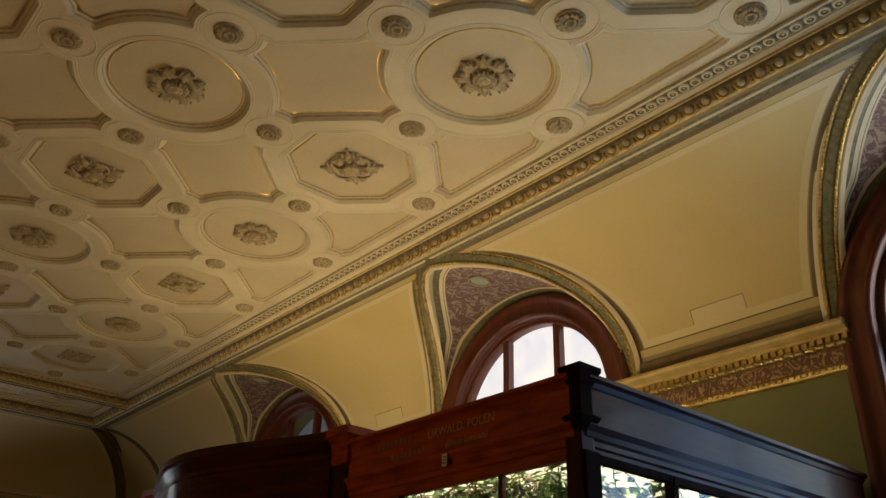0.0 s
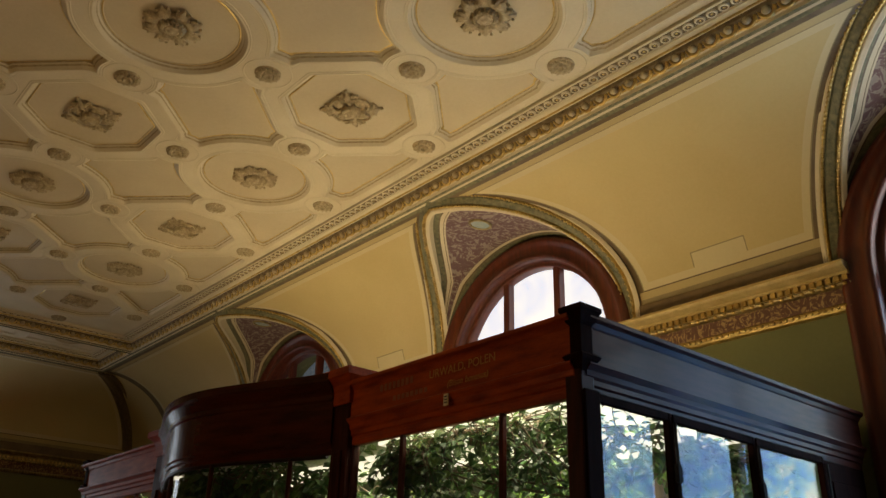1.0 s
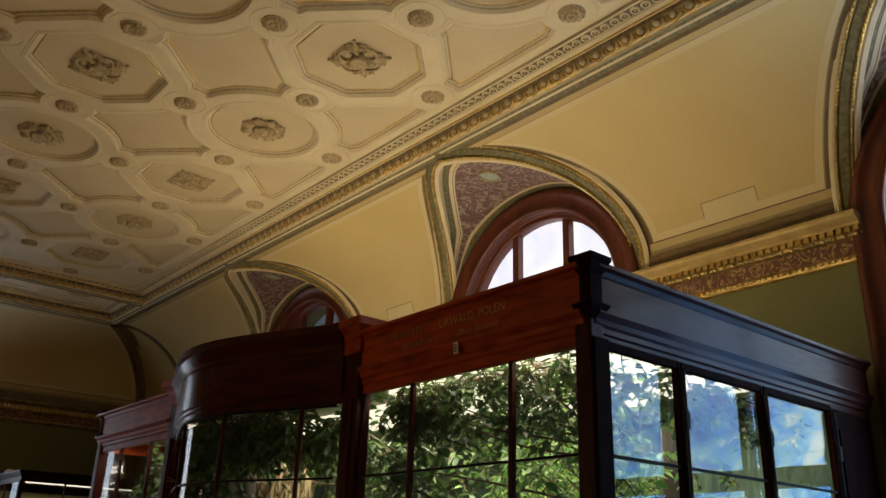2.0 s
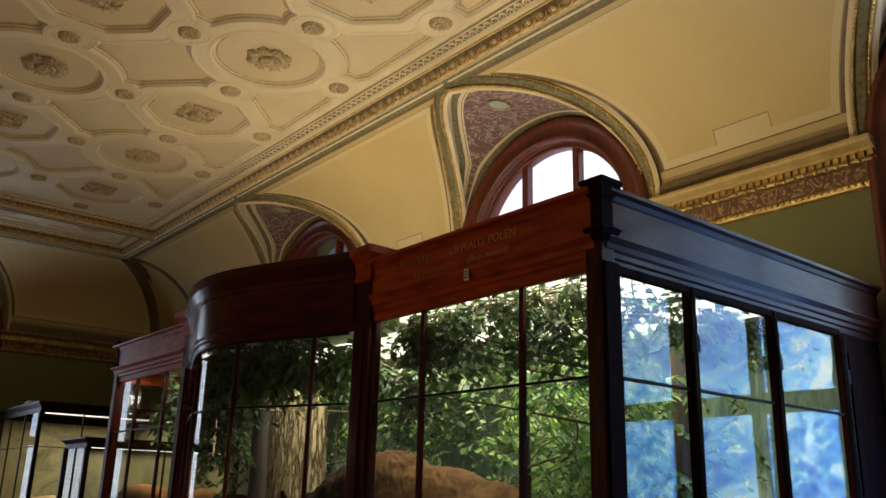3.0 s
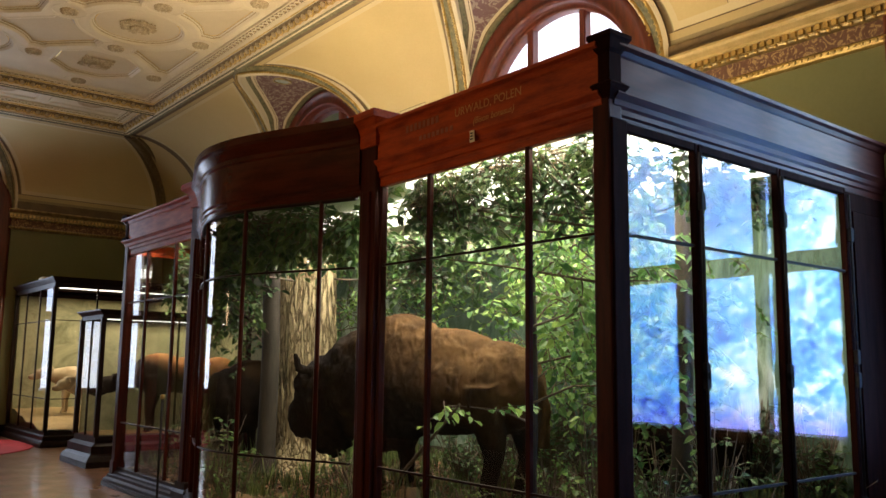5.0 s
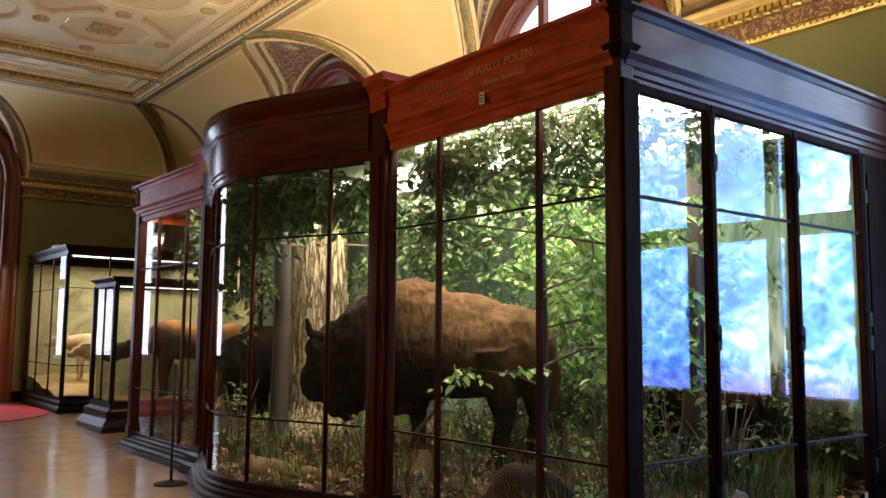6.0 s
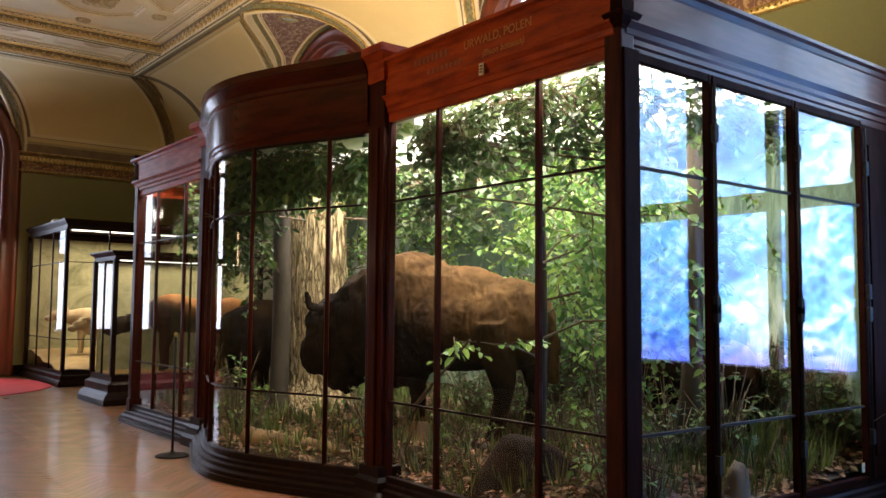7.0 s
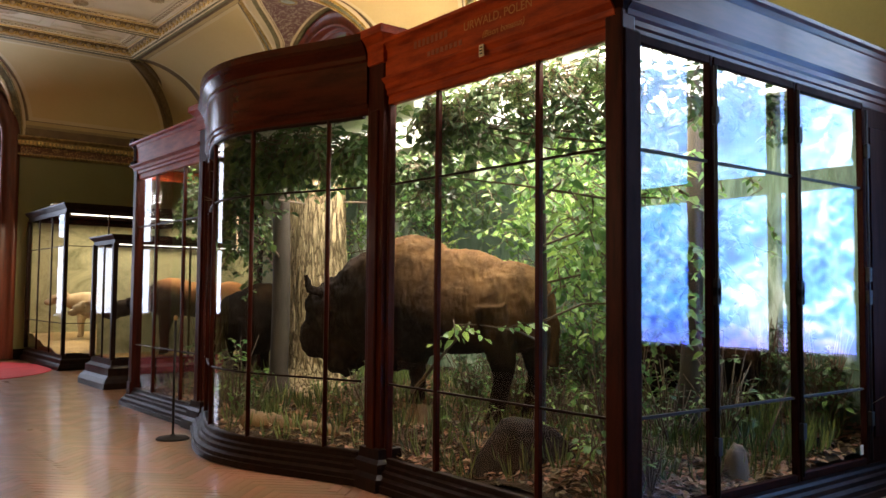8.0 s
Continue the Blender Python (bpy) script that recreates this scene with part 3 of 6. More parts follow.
def cove_panel(name, axis, lo_of, hi_of, label):
    """The yellow field between two lunettes, with painted bands that follow its edges."""
    bm = bmesh.new()
    rows, nz = [], NZ
    for z in COVE_ROWS:
        lo, hi = lo_of(z), hi_of(z)
        cols = [lo + d for d in INS] + [lo + 0.46 + (hi - lo - 0.92) * k / 14 for k in range(15)] + [hi - d for d in reversed(INS)]
        rows.append([axis(a, z) for a in cols])
    vs = [[bm.verts.new(p) for p in r] for r in rows]
    nc = len(rows[0])
    arc, tot = COVE_RUN, COVE_RUN[-1]

    def band(d, edge):
        for limit, k in {"side": ((0.19, 3), (0.205, 1), (0.285, 2), (0.37, 0)), "foot": ((0.05, 3), (0.11, 1), (0.19, 4), (0.205, 3), (0.285, 2), (0.37, 0)), "head": ((0.05, 5), (0.11, 3), (0.19, 4), (0.205, 1), (0.285, 2), (0.37, 0))}[edge]:
            if d < limit:
                return k
        return 0
    for i in range(nz):
        low = 0.5 * (arc[i] + arc[i + 1])
        dv = min(low, tot - low)
        for j in range(nc - 1):
            jj = min(j, nc - 2 - j)
            du = (INS[jj] + INS[jj + 1]) / 2 if jj < len(INS) - 1 else 1.0
            f = bm.faces.new((vs[i][j], vs[i][j + 1], vs[i + 1][j + 1], vs[i + 1][j]))
            f.material_index = 3 if i < 1 else band(min(du, dv), "side" if du < dv else "foot" if low < tot / 2 else "head")
            f.smooth = True
    ob = part(name, bm, [M_YELLOW, M_LINE, M_PALE, M_BROWNTRIM, M_OCHRE, M_GREENGREY])
    return tagged(ob, label, "cove", kind="structure")


def sweep3(pts, normals, profile, bm=None, mi=0):
    """A moulding along a space curve: profile of (side, out), out along the normal given at each point."""
    bm = bm or bmesh.new()
    P = [Vector(p) for p in pts]
    rows = []
    for i, p in enumerate(P):
        d = (P[min(i + 1, len(P) - 1)] - P[max(i - 1, 0)]).normalized()
        nn = Vector(normals[i])
        nn = (nn - d * nn.dot(d)).normalized()
        s = d.cross(nn)
        rows.append([p + s * a + nn * o for a, o in profile])
    strip(bm, rows, [mi] * (len(rows)))
    return bm


RIB = ((-0.15, 0.0), (-0.14, 0.035), (-0.10, 0.04), (-0.09, 0.02), (-0.06, 0.02), (-0.05, 0.06), (-0.02, 0.075), (0.02, 0.075), (0.05, 0.06), (0.06, 0.02), (0.09, 0.02), (0.10, 0.04), (0.14, 0.035), (0.15, 0.0))


def lunette(name, axis, c, wall=WX1, bead=True):
    """The small vault over a window: bands and a stencilled mauve field, a gilded rib along its groin."""
    bm = bmesh.new()
    n = 60
    dg = (0.0, 0.15, 0.23, 0.245, 0.30, 0.31, 0.335)
    dw = (0.0, 0.13, 0.15, 0.20)
    rows = []
    line = groin(n)
    for a, z, t in line:
        xg = cove_x(z)
        w = wall + 0.02 - xg
        f = min(1.0, max(w, 0.0) / (dg[-1] + dw[-1] + 0.1))
        xs = [xg + d * f for d in dg]
        x_end = wall + 0.02 - dw[-1] * f
        xs += [xs[-1] + (x_end - xs[-1]) * q / 6 for q in range(1, 6)] + [wall + 0.02 - d * f for d in reversed(dw)]
        aw, zw = -1.63 * math.cos(t), (ARCH_Z + 1.64 * math.sin(t) if z >= FOOT_Z else z)
        row = []
        for x in xs:
            u = (x - xg) / w if w > 1e-4 else 0.0
            row.append(axis(c + a + (aw - a) * u, z + (max(zw, z - 0.3) - z) * u, x))
        rows.append(row)
    n = len(rows) - 1
    mi = [0, 2, 3, 0, 3, 0] + [1] * 6 + [0, 3, 2]
    vs = [[bm.verts.new(p) for p in r] for r in rows]
    for i in range(n):
        for j in range(len(vs[0]) - 1):
            f = bm.faces.new((vs[i][j], vs[i + 1][j], vs[i + 1][j + 1], vs[i][j + 1]))
            f.material_index, f.smooth = mi[j], True
    ob = part(name, bm, [M_CREAM, M_PINK, M_GREENGREY, M_BROWNTRIM])
    tagged(ob, "small vault over a window with mauve stencilled field", "lunette", kind="structure")
    # rib along the groin: two gilded bead rolls, a grey-green band between them, cream fillets outside
    pts = [axis(c + a, z, cove_x(z)) for a, z, t in line]
    nor = [Vector(axis(c + 0.85 * a, z - 0.6, cove_x(z) - 1.0)) - Vector(axis(c + a, z, cove_x(z))) for a, z, t in line]
    tagged(part("trim", sweep3(pts, nor, ((-0.052, 0.02), (-0.048, 0.034), (-0.024, 0.046), (0.0, 0.034), (0.024, 0.046), (0.048, 0.034), (0.052, 0.02))), M_GREENGREY), "grey-green leaf band along the vault groin", "trim", kind="structure")
    for side in (-1, 1):
        bm = sweep3(pts, nor, [(side * (0.066 + 0.015 * math.cos(q * math.pi / 5)), 0.02 + 0.034 * math.sin(q * math.pi / 5)) for q in range(6)])
        if bead:
            for i in range(len(pts) - 1):
                p, q = Vector(pts[i]), Vector(pts[i + 1])
                nn = Vector(nor[i])
                d = (q - p).normalized()
                nn = (nn - d * nn.dot(d)).normalized()
                k = max(1, int((q - p).length / 0.042))
                for j in range(k):
                    blob(bm, p.lerp(q, (j + 0.5) / k) + d.cross(nn) * side * 0.066 + nn * 0.052, (0.017, 0.017, 0.017), sub=1, rough=0)
        tagged(part("trim", bm, M_GOLD if bead else M_DULLGOLD), "gilded beaded roll of the vault rib", "trim", kind="structure")
        tagged(part("trim", sweep3(pts, nor, [(side * u, o) for u, o in ((0.080, 0.022), (0.092, 0.034), (0.108, 0.03), (0.116, 0.012), (0.130, 0.012), (0.136, 0.0))]), M_CREAM), "cream moulded edge of the vault rib", "trim", kind="structure")
    # oval medallion in the middle of the field
    x = 2.80
    a, z = c, COVE_Z + (ARCH_Z + 1.64 - COVE_Z) * (x - COVE_X) / (wall - COVE_X) - 0.006
    bm = bmesh.new()
    n2 = Vector(axis(c, FOOT_Z, x)) - Vector(axis(a, z, x))
    n2.normalize()
    ax = (Vector(axis(a, z, x + 1)) - Vector(axis(a, z, x))).normalized()
    tg = n2.cross(ax)
    o = Vector(axis(a, z, x))
    ring = lambda r, h: [o + ax * (r * 1.35 * math.cos(t * math.pi / 14)) + tg * (r * math.sin(t * math.pi / 14)) + n2 * h for t in range(28)]
    strip(bm, [ring(0.125, 0.0), ring(0.12, 0.02), ring(0.10, 0.02), ring(0.095, 0.008)], [1, 1, 1], close=True)
    bm.faces.new([bm.verts.new(v) for v in ring(0.095, 0.008)]).material_index = 0
    tagged(part("medallion", bm, [M_BLUEGREY, M_DULLGOLD]), "oval blue-grey painted medallion with gilt rim", "medallion", "vault medallions")


east_axis = lambda a, z, x=None: (cove_x(z) if x is None else x, a, z)
for c in BAYS:
    lunette("lunette", east_axis, c)
edges = (WY0,) + BAYS + (14.42,)
for k in range(len(edges) - 1):
    cove_panel("cove", lambda a, z: (cove_x(z), a, z), lambda z, a=edges[k], w=k > 0: a + (half_width(z) if w else 0), lambda z, a=edges[k + 1], w=k < len(edges) - 2: a - (half_width(z) if w else 0), "yellow painted cove panel with pale banding")


def at_run(d):
    """Height of the cove at d metres along its curve from the foot."""
    for k in range(NZ):
        if COVE_RUN[k + 1] >= d:
            f = (d - COVE_RUN[k]) / max(1e-6, COVE_RUN[k + 1] - COVE_RUN[k])
            return COVE_ROWS[k] + (COVE_ROWS[k + 1] - COVE_ROWS[k]) * f
    return COVE_ROWS[-1]


# stepped key in the painted band, at the foot of each field between two windows
for k in range(len(BAYS) - 1):
    mid = (BAYS[k] + BAYS[k + 1]) / 2
    bm = bmesh.new()
    for y0, y1, d0, d1, mi in ((mid - 0.30, mid + 0.30, 0.275, 0.44, 0), (mid - 0.30, mid + 0.30, 0.44, 0.452, 1), (mid - 0.312, mid - 0.30, 0.29, 0.452, 1), (mid + 0.30, mid + 0.312, 0.29, 0.452, 1)):
        n = 4
        rows = []
        for q in range(n + 1):
            z = at_run(d0 + (d1 - d0) * q / n)
            rows.append([(cove_x(z) - 0.004, y, z - 0.003) for y in (y0, y1)])
        strip(bm, rows, mi)
    tagged(part("trim", bm, [M_PALE, M_LINE]), "pale stepped key painted on the cove", "trim", kind="structure")

# north cove: same curve turned to the end wall, with the mitre in the corner
NORTH_D = WY1 - 14.42


def north_y(z):
    return WY1 - (WX1 - cove_x(z)) * NORTH_D / (WX1 - COVE_X)


cove_panel("cove", lambda a, z: (a, north_y(z), z), lambda z: HALL_MID + 1.18 * half_width(z), cove_x, "shaded yellow painted cove with pale banding on the end wall")
bm = bmesh.new()
rows = [[(a, north_y(z), z) for a in (WX0, HALL_MID - 1.18 * half_width(z))] for z in COVE_ROWS]
strip(bm, rows)
tagged(part("cove", bm, M_YELLOW), "shaded yellow painted cove on the end wall", "cove", kind="structure")
# mitre: close the east cove up to the corner
bm = bmesh.new()
rows = [[(cove_x(z), 14.42 + (north_y(z) - 14.42) * t, z) for t in (0, 0.5, 1)] for z in COVE_ROWS]
strip(bm, rows)
tagged(part("cove", bm, M_YELLOW), "yellow painted cove in the hall corner", "cove", kind="structure")
tagged(part("trim", sweep3([(cove_x(z), north_y(z), z) for z in COVE_ROWS], [(-1, -1, -0.6)] * len(COVE_ROWS), [(u * 1.5, o) for u, o in RIB]), M_PATINA), "dark painted rib in the cove corner", "trim", kind="structure")
lunette("lunette", lambda a, z, x=None: (HALL_MID + (a) * 1.18, WY1 - (WX1 - (cove_x(z) if x is None else x)) * NORTH_D / (WX1 - COVE_X), z), 0.0, bead=False)
# plain covers above the west and south walls
bm = bmesh.new()
strip(bm, [[(WX0 + (WX1 - cove_x(z)), y, z) for y in (WY0, WY1)] for z in COVE_ROWS])
tagged(part("cove", bm, M_YELLOW), "plain yellow painted cove over the long wall", "cove", kind="structure")


# ---- wall cornices ----
def cornice(name, along, a0, a1, label, balls=True):
    """A gilded entablature on the wall; along(a, out, z) gives the point."""
    c = thing(name, label, "cornice", kind="structure")
    prof_top = ((0.0, 4.84), (0.20, 4.84), (0.21, 4.80), (0.19, 4.77), (0.15, 4.74), (0.12, 4.72), (0.12, 4.69), (0.0, 4.69))
    prof_mid = ((0.0, 4.692), (0.07, 4.69), (0.07, 4.60), (0.09, 4.585), (0.08, 4.56), (0.05, 4.55), (0.0, 4.55))
    prof_low = ((0.0, 4.40), (0.05, 4.40), (0.07, 4.385), (0.07, 4.37), (0.05, 4.34), (0.03, 4.33), (0.0, 4.33))

    def at(a, o, z):
        return along(a, o, float(np.interp(z, (4.33, 4.40, 4.55, 4.69, 4.84), (4.285, 4.36, 4.515, 4.607, 4.715))))

    def run(prof):
        bm = bmesh.new()
        vs = strip(bm, [[at(a, o, z) for o, z in prof] for a in (a0, a1)])
        for r in vs:
            bm.faces.new(r)
        for f in bm.faces:
            f.smooth = False
        bmesh.ops.recalc_face_normals(bm, faces=bm.faces)
        return bm
    part("crown_moulding", run(prof_top), M_GILTCREAM if balls else M_DULLGOLD, c)
    part("dentil_band", run(prof_mid), M_DULLGOLD, c)
    part("frieze", run(((0.0, 4.55), (0.025, 4.548), (0.025, 4.402), (0.0, 4.40))), M_FRIEZE, c, "red-brown stencilled frieze")
    part("lower_moulding", run(prof_low), M_GOLD if balls else M_DULLGOLD, c)

    def little(o0, o1, w, z0, z1, step, nm, m, round_=False):
        bm = bmesh.new()
        k = int(abs(a1 - a0) / step)
        for i in range(k):
            a = a0 + (a1 - a0) * (i + 0.5) / k
            if round_:
                blob(bm, at(a, o1, (z0 + z1) / 2), (w, w, (z1 - z0) / 2), sub=1, rough=0)
            else:
                vs = [bm.verts.new(at(a + s * w, o, z)) for s, o, z in ((-1, o0, z0), (1, o0, z0), (1, o1, z0), (-1, o1, z0), (-1, o0, z1), (1, o0, z1), (1, o1, z1), (-1, o1, z1))]
                for f in ((3, 2, 1, 0), (4, 5, 6, 7), (0, 1, 5, 4), (1, 2, 6, 5), (2, 3, 7, 6), (3, 0, 4, 7)):
                    bm.faces.new([vs[q] for q in f])
        bmesh.ops.recalc_face_normals(bm, faces=bm.faces)
        tagged(part(nm, bm, m, c), kind="stuff")
    little(0.07, 0.105, 0.022, 4.615, 4.69, 0.075, "dentils", M_GOLD)
    little(0.06, 0.085, 0.024, 4.545, 4.59, 0.10, "gilt_beads", M_GOLD, True)
    little(0.05, 0.075, 0.018, 4.345, 4.385, 0.06, "gilt_tongues", M_GOLD, True)
    return c


east_run = lambda a, o, z: (WX1 - o, a, z)
for k in range(len(BAYS) - 1):
    cornice("cornice_%d" % (k + 1), east_run, BAYS[k] + 1.52, BAYS[k + 1] - 1.52, "gilded wall cornice with dentils and red-brown frieze")
cornice("cornice_4", east_run, BAYS[-1] + 1.52, WY1 - 0.2, "gilded wall cornice with dentils and red-brown frieze", False)
cornice("cornice_5", lambda a, o, z: (a, WY1 - o, z), HALL_MID + 1.88, WX1 - 0.2, "dim gilded cornice on the end wall", False)
# dark brown shadow moulding between cornice and cove
for k in range(len(BAYS)):
    y0, y1 = BAYS[k] + 1.5, (BAYS[k + 1] - 1.5 if k + 1 < len(BAYS) else WY1)
    tagged(part("trim", boxed(WX1 - 0.04, WX1 + 0.1, y0, y1, 4.717, 4.90, 0.006), M_BROWNTRIM), "brown moulding above the cornice", "trim", kind="structure")
tagged(part("trim", boxed(HALL_MID + 1.9, WX1, WY1 - 0.04, WY1 + 0.1, 4.717, 4.90, 0.006), M_BROWNTRIM), "brown moulding above the cornice", "trim", kind="structure")
tagged(part("baseboard", boxed(HALL_MID + 1.9, WX1, WY1 - 0.03, WY1 + 0.1, 0.0, 0.22, 0.006), M_DARKWOOD), "dark wooden skirting board", "baseboard", kind="structure")

# ---- coffered ceiling ----
from mathutils import geometry
LX, LY = 0.32, 1.165     # one circle's centre
PX, PY = 0.973, 0.998    # steps of the chequer on which the pattern repeats
BAND = CEIL - 0.054      # underside of the raised bands
RIM = CEIL - 0.07        # underside of the border
EDGE_X, EDGE_N, EDGE_S = 1.56, 12.30, -8.3
EDGE_W = 2 * HALL_MID - EDGE_X


def cell(i, j):
    return (LX - (i - 1) * PX, LY + j * PY)


def kind_of(i, j):
    if i % 2 == 1 and j % 2 == 0:
        return "circle" if ((i - 1) // 2 + j // 2) % 2 == 0 else "octagon"
    if i % 2 == 0 and j % 2 == 1:
        return "panel"
    return "roundel"


def oct_r(t, r):
    s = math.pi / 4
    return r / math.cos((t + s / 2) % s - s / 2)


def ray_circle(dx, dy, ux, uy, r):
    """Where a ray from the origin first meets a circle round (dx, dy)."""
    b = dx * ux + dy * uy
    q = b * b - dx * dx - dy * dy + r * r
    return b - math.sqrt(q) if q > 0 and b > 0 else 9.0


def ray_octagon(dx, dy, ux, uy, r):
    near, far = 0.0, 9.0
    for k in range(8):
        nx, ny = math.cos(k * math.pi / 4), math.sin(k * math.pi / 4)
        d, e = nx * ux + ny * uy, r + nx * dx + ny * dy
        if abs(d) < 1e-9:
            if e < 0:
                return 9.0
        elif d < 0:
            near = max(near, e / d)
        else:
            far = min(far, e / d)
    return near if near < far and near > 0 else 9.0


def outline(i, j, off=0.0, n=128):
    """The edge of a sunk field, drawn round its centre and off metres inside it; a plain field gives way to its neighbours."""
    cx, cy = cell(i, j)
    k = kind_of(i, j)
    pts = []
    for q in range(n):
        t = 2 * math.pi * (q + 0.5) / n
        ux, uy = math.cos(t), math.sin(t)
        if k == "circle":
            r = 0.672 - off
        elif k == "octagon":
            r = oct_r(t, 0.668 - off)
        else:
            r = 1.2
            if ux > 1e-6:
                r = min(r, (EDGE_X - 0.10 - off - cx) / ux)
            if ux < -1e-6:
                r = min(r, (EDGE_W + 0.10 + off - cx) / ux)
            if uy > 1e-6:
                r = min(r, (EDGE_N - 0.10 - off - cy) / uy)
            for di in (-1, 0, 1):
                for dj in (-1, 0, 1):
                    if di == dj == 0:
                        continue
                    kk = kind_of(i + di, j + dj)
                    if kk == "circle":
                        r = min(r, ray_circle(-di * PX, dj * PY, ux, uy, 0.868 + off))
                    elif kk == "octagon":
                        r = min(r, ray_octagon(-di * PX, dj * PY, ux, uy, 0.855 + off))
                    else:
                        r = min(r, ray_circle(-di * PX, dj * PY, ux, uy, 0.275 + off))
        pts.append((cx + r * ux, cy + r * uy))
    return pts, (cx, cy)


fields = []
for i in range(0, 7):
    for j in range(-9, 12):
        cx, cy = cell(i, j)
        k = kind_of(i, j)
        if k == "roundel" or not (EDGE_W - 0.3 < cx < EDGE_X + 0.1) or not (EDGE_S + 1 < cy < EDGE_N - 0.35):
            continue
        if k != "panel" and not (EDGE_W + 0.8 < cx < EDGE_X - 0.8 and cy < EDGE_N - 0.75):
            continue
        fields.append((k, *outline(i, j), (i, j)))

verts2, edges2 = [], []
rect = [(EDGE_W, EDGE_S), (EDGE_X, EDGE_S), (EDGE_X, EDGE_N), (EDGE_W, EDGE_N)]
for loop in [rect] + [f[1] for f in fields]:
    s = len(verts2)
    verts2 += [Vector(p) for p in loop]
    edges2 += [(s + k, s + (k + 1) % len(loop)) for k in range(len(loop))]
vo, eo, fo, _, _, _ = geometry.delaunay_2d_cdt(verts2, edges2, [], 1, 1e-5)
bm = bmesh.new()
bv = [bm.verts.new((v.x, v.y, BAND)) for v in vo]


def star_inside(p, loop, centre):
    d = Vector(p) - Vector(centre)
    a = math.atan2(d.y, d.x) % (2 * math.pi)
    u = (a / (2 * math.pi) * len(loop) - 0.5) % len(loop)
    k = int(u) % len(loop)
    r0 = math.hypot(loop[k][0] - centre[0], loop[k][1] - centre[1])
    r1 = math.hypot(loop[(k + 1) % len(loop)][0] - centre[0], loop[(k + 1) % len(loop)][1] - centre[1])
    return d.length < r0 + (r1 - r0) * (u - int(u)) - 1e-4


for tri in fo:
    c = sum((vo[t] for t in tri), Vector((0, 0))) / len(tri)
    if any((c - Vector(f[2])).length < 1.3 and star_inside(c, f[1], f[2]) for f in fields):
        continue
    f = bm.faces.new([bv[t] for t in reversed(tri)])
    f.material_index = 0
for k, loop, (cx, cy), ij in fields:
    n = len(loop)
    # index 2 on the two steep faces: shadow line put into darker plaster
    steps = [(-0.030, BAND, 0), (-0.026, BAND - 0.006, 0), (-0.018, BAND - 0.006, 0), (-0.014, BAND, 0), (-0.004, BAND - 0.012, 0), (0.010, BAND - 0.012, 0), (0.014, BAND + 0.018, 0), (0.036, BAND + 0.021, 0), (0.041, BAND + 0.043, 2), (0.060, BAND + 0.050, 0), (0.066, BAND + 0.064, 2)]
    if k != "panel":
        steps += [(0.072, BAND + 0.064, 1), (0.077, BAND + 0.052, 3), (0.085, BAND + 0.052, 3), (0.091, BAND + 0.064, 1)]
    else:
        steps += [(0.070, BAND + 0.056, 3), (0.077, BAND + 0.064, 3)]
    steps = [(o, BAND + (z - BAND) * 0.84, m) for o, z, m in steps]
    rows = [[(x, y, z) for x, y in outline(*ij, o)[0]] for o, z, _ in steps]
    vs = strip(bm, rows, [s[2] for s in steps[1:]] + [1], close=True)
    mid = bm.verts.new((cx, cy, steps[-1][1]))
    last = vs[-1]
    for q in range(n):
        f = bm.faces.new((last[q], last[(q + 1) % n], mid))
        f.material_index = 1
for s, e in (((WX0, WX1 + 0.2), (CEIL + 0.06, CEIL + 0.2)),):
    box(bm, s[0], s[1], WY0 - 0.3, WY1 + 0.3, e[0], e[1], mi=1)
# flat margins round the coffers
box(bm, EDGE_X, 2.05, WY0, WY1, BAND - 0.006, CEIL + 0.03, mi=0)
box(bm, WX0, EDGE_W, WY0, WY1, BAND - 0.006, CEIL + 0.03, mi=0)
box(bm, EDGE_W, EDGE_X, EDGE_N, WY1, BAND - 0.006, CEIL + 0.03, mi=0)
box(bm, EDGE_W, EDGE_X, WY0, EDGE_S, BAND - 0.006, CEIL + 0.03, mi=0)
bmesh.ops.recalc_face_normals(bm, faces=bm.faces)
ceiling = part("ceiling", bm, [M_CREAM, M_TAN, M_LEAFPLASTER, M_GOLD])
tagged(ceiling, "cream stucco ceiling with circular and octagonal coffers", "ceiling", kind="structure")

# border: guilloche band, cyma, egg and dart, then the drop to the cove
bx = EDGE_X


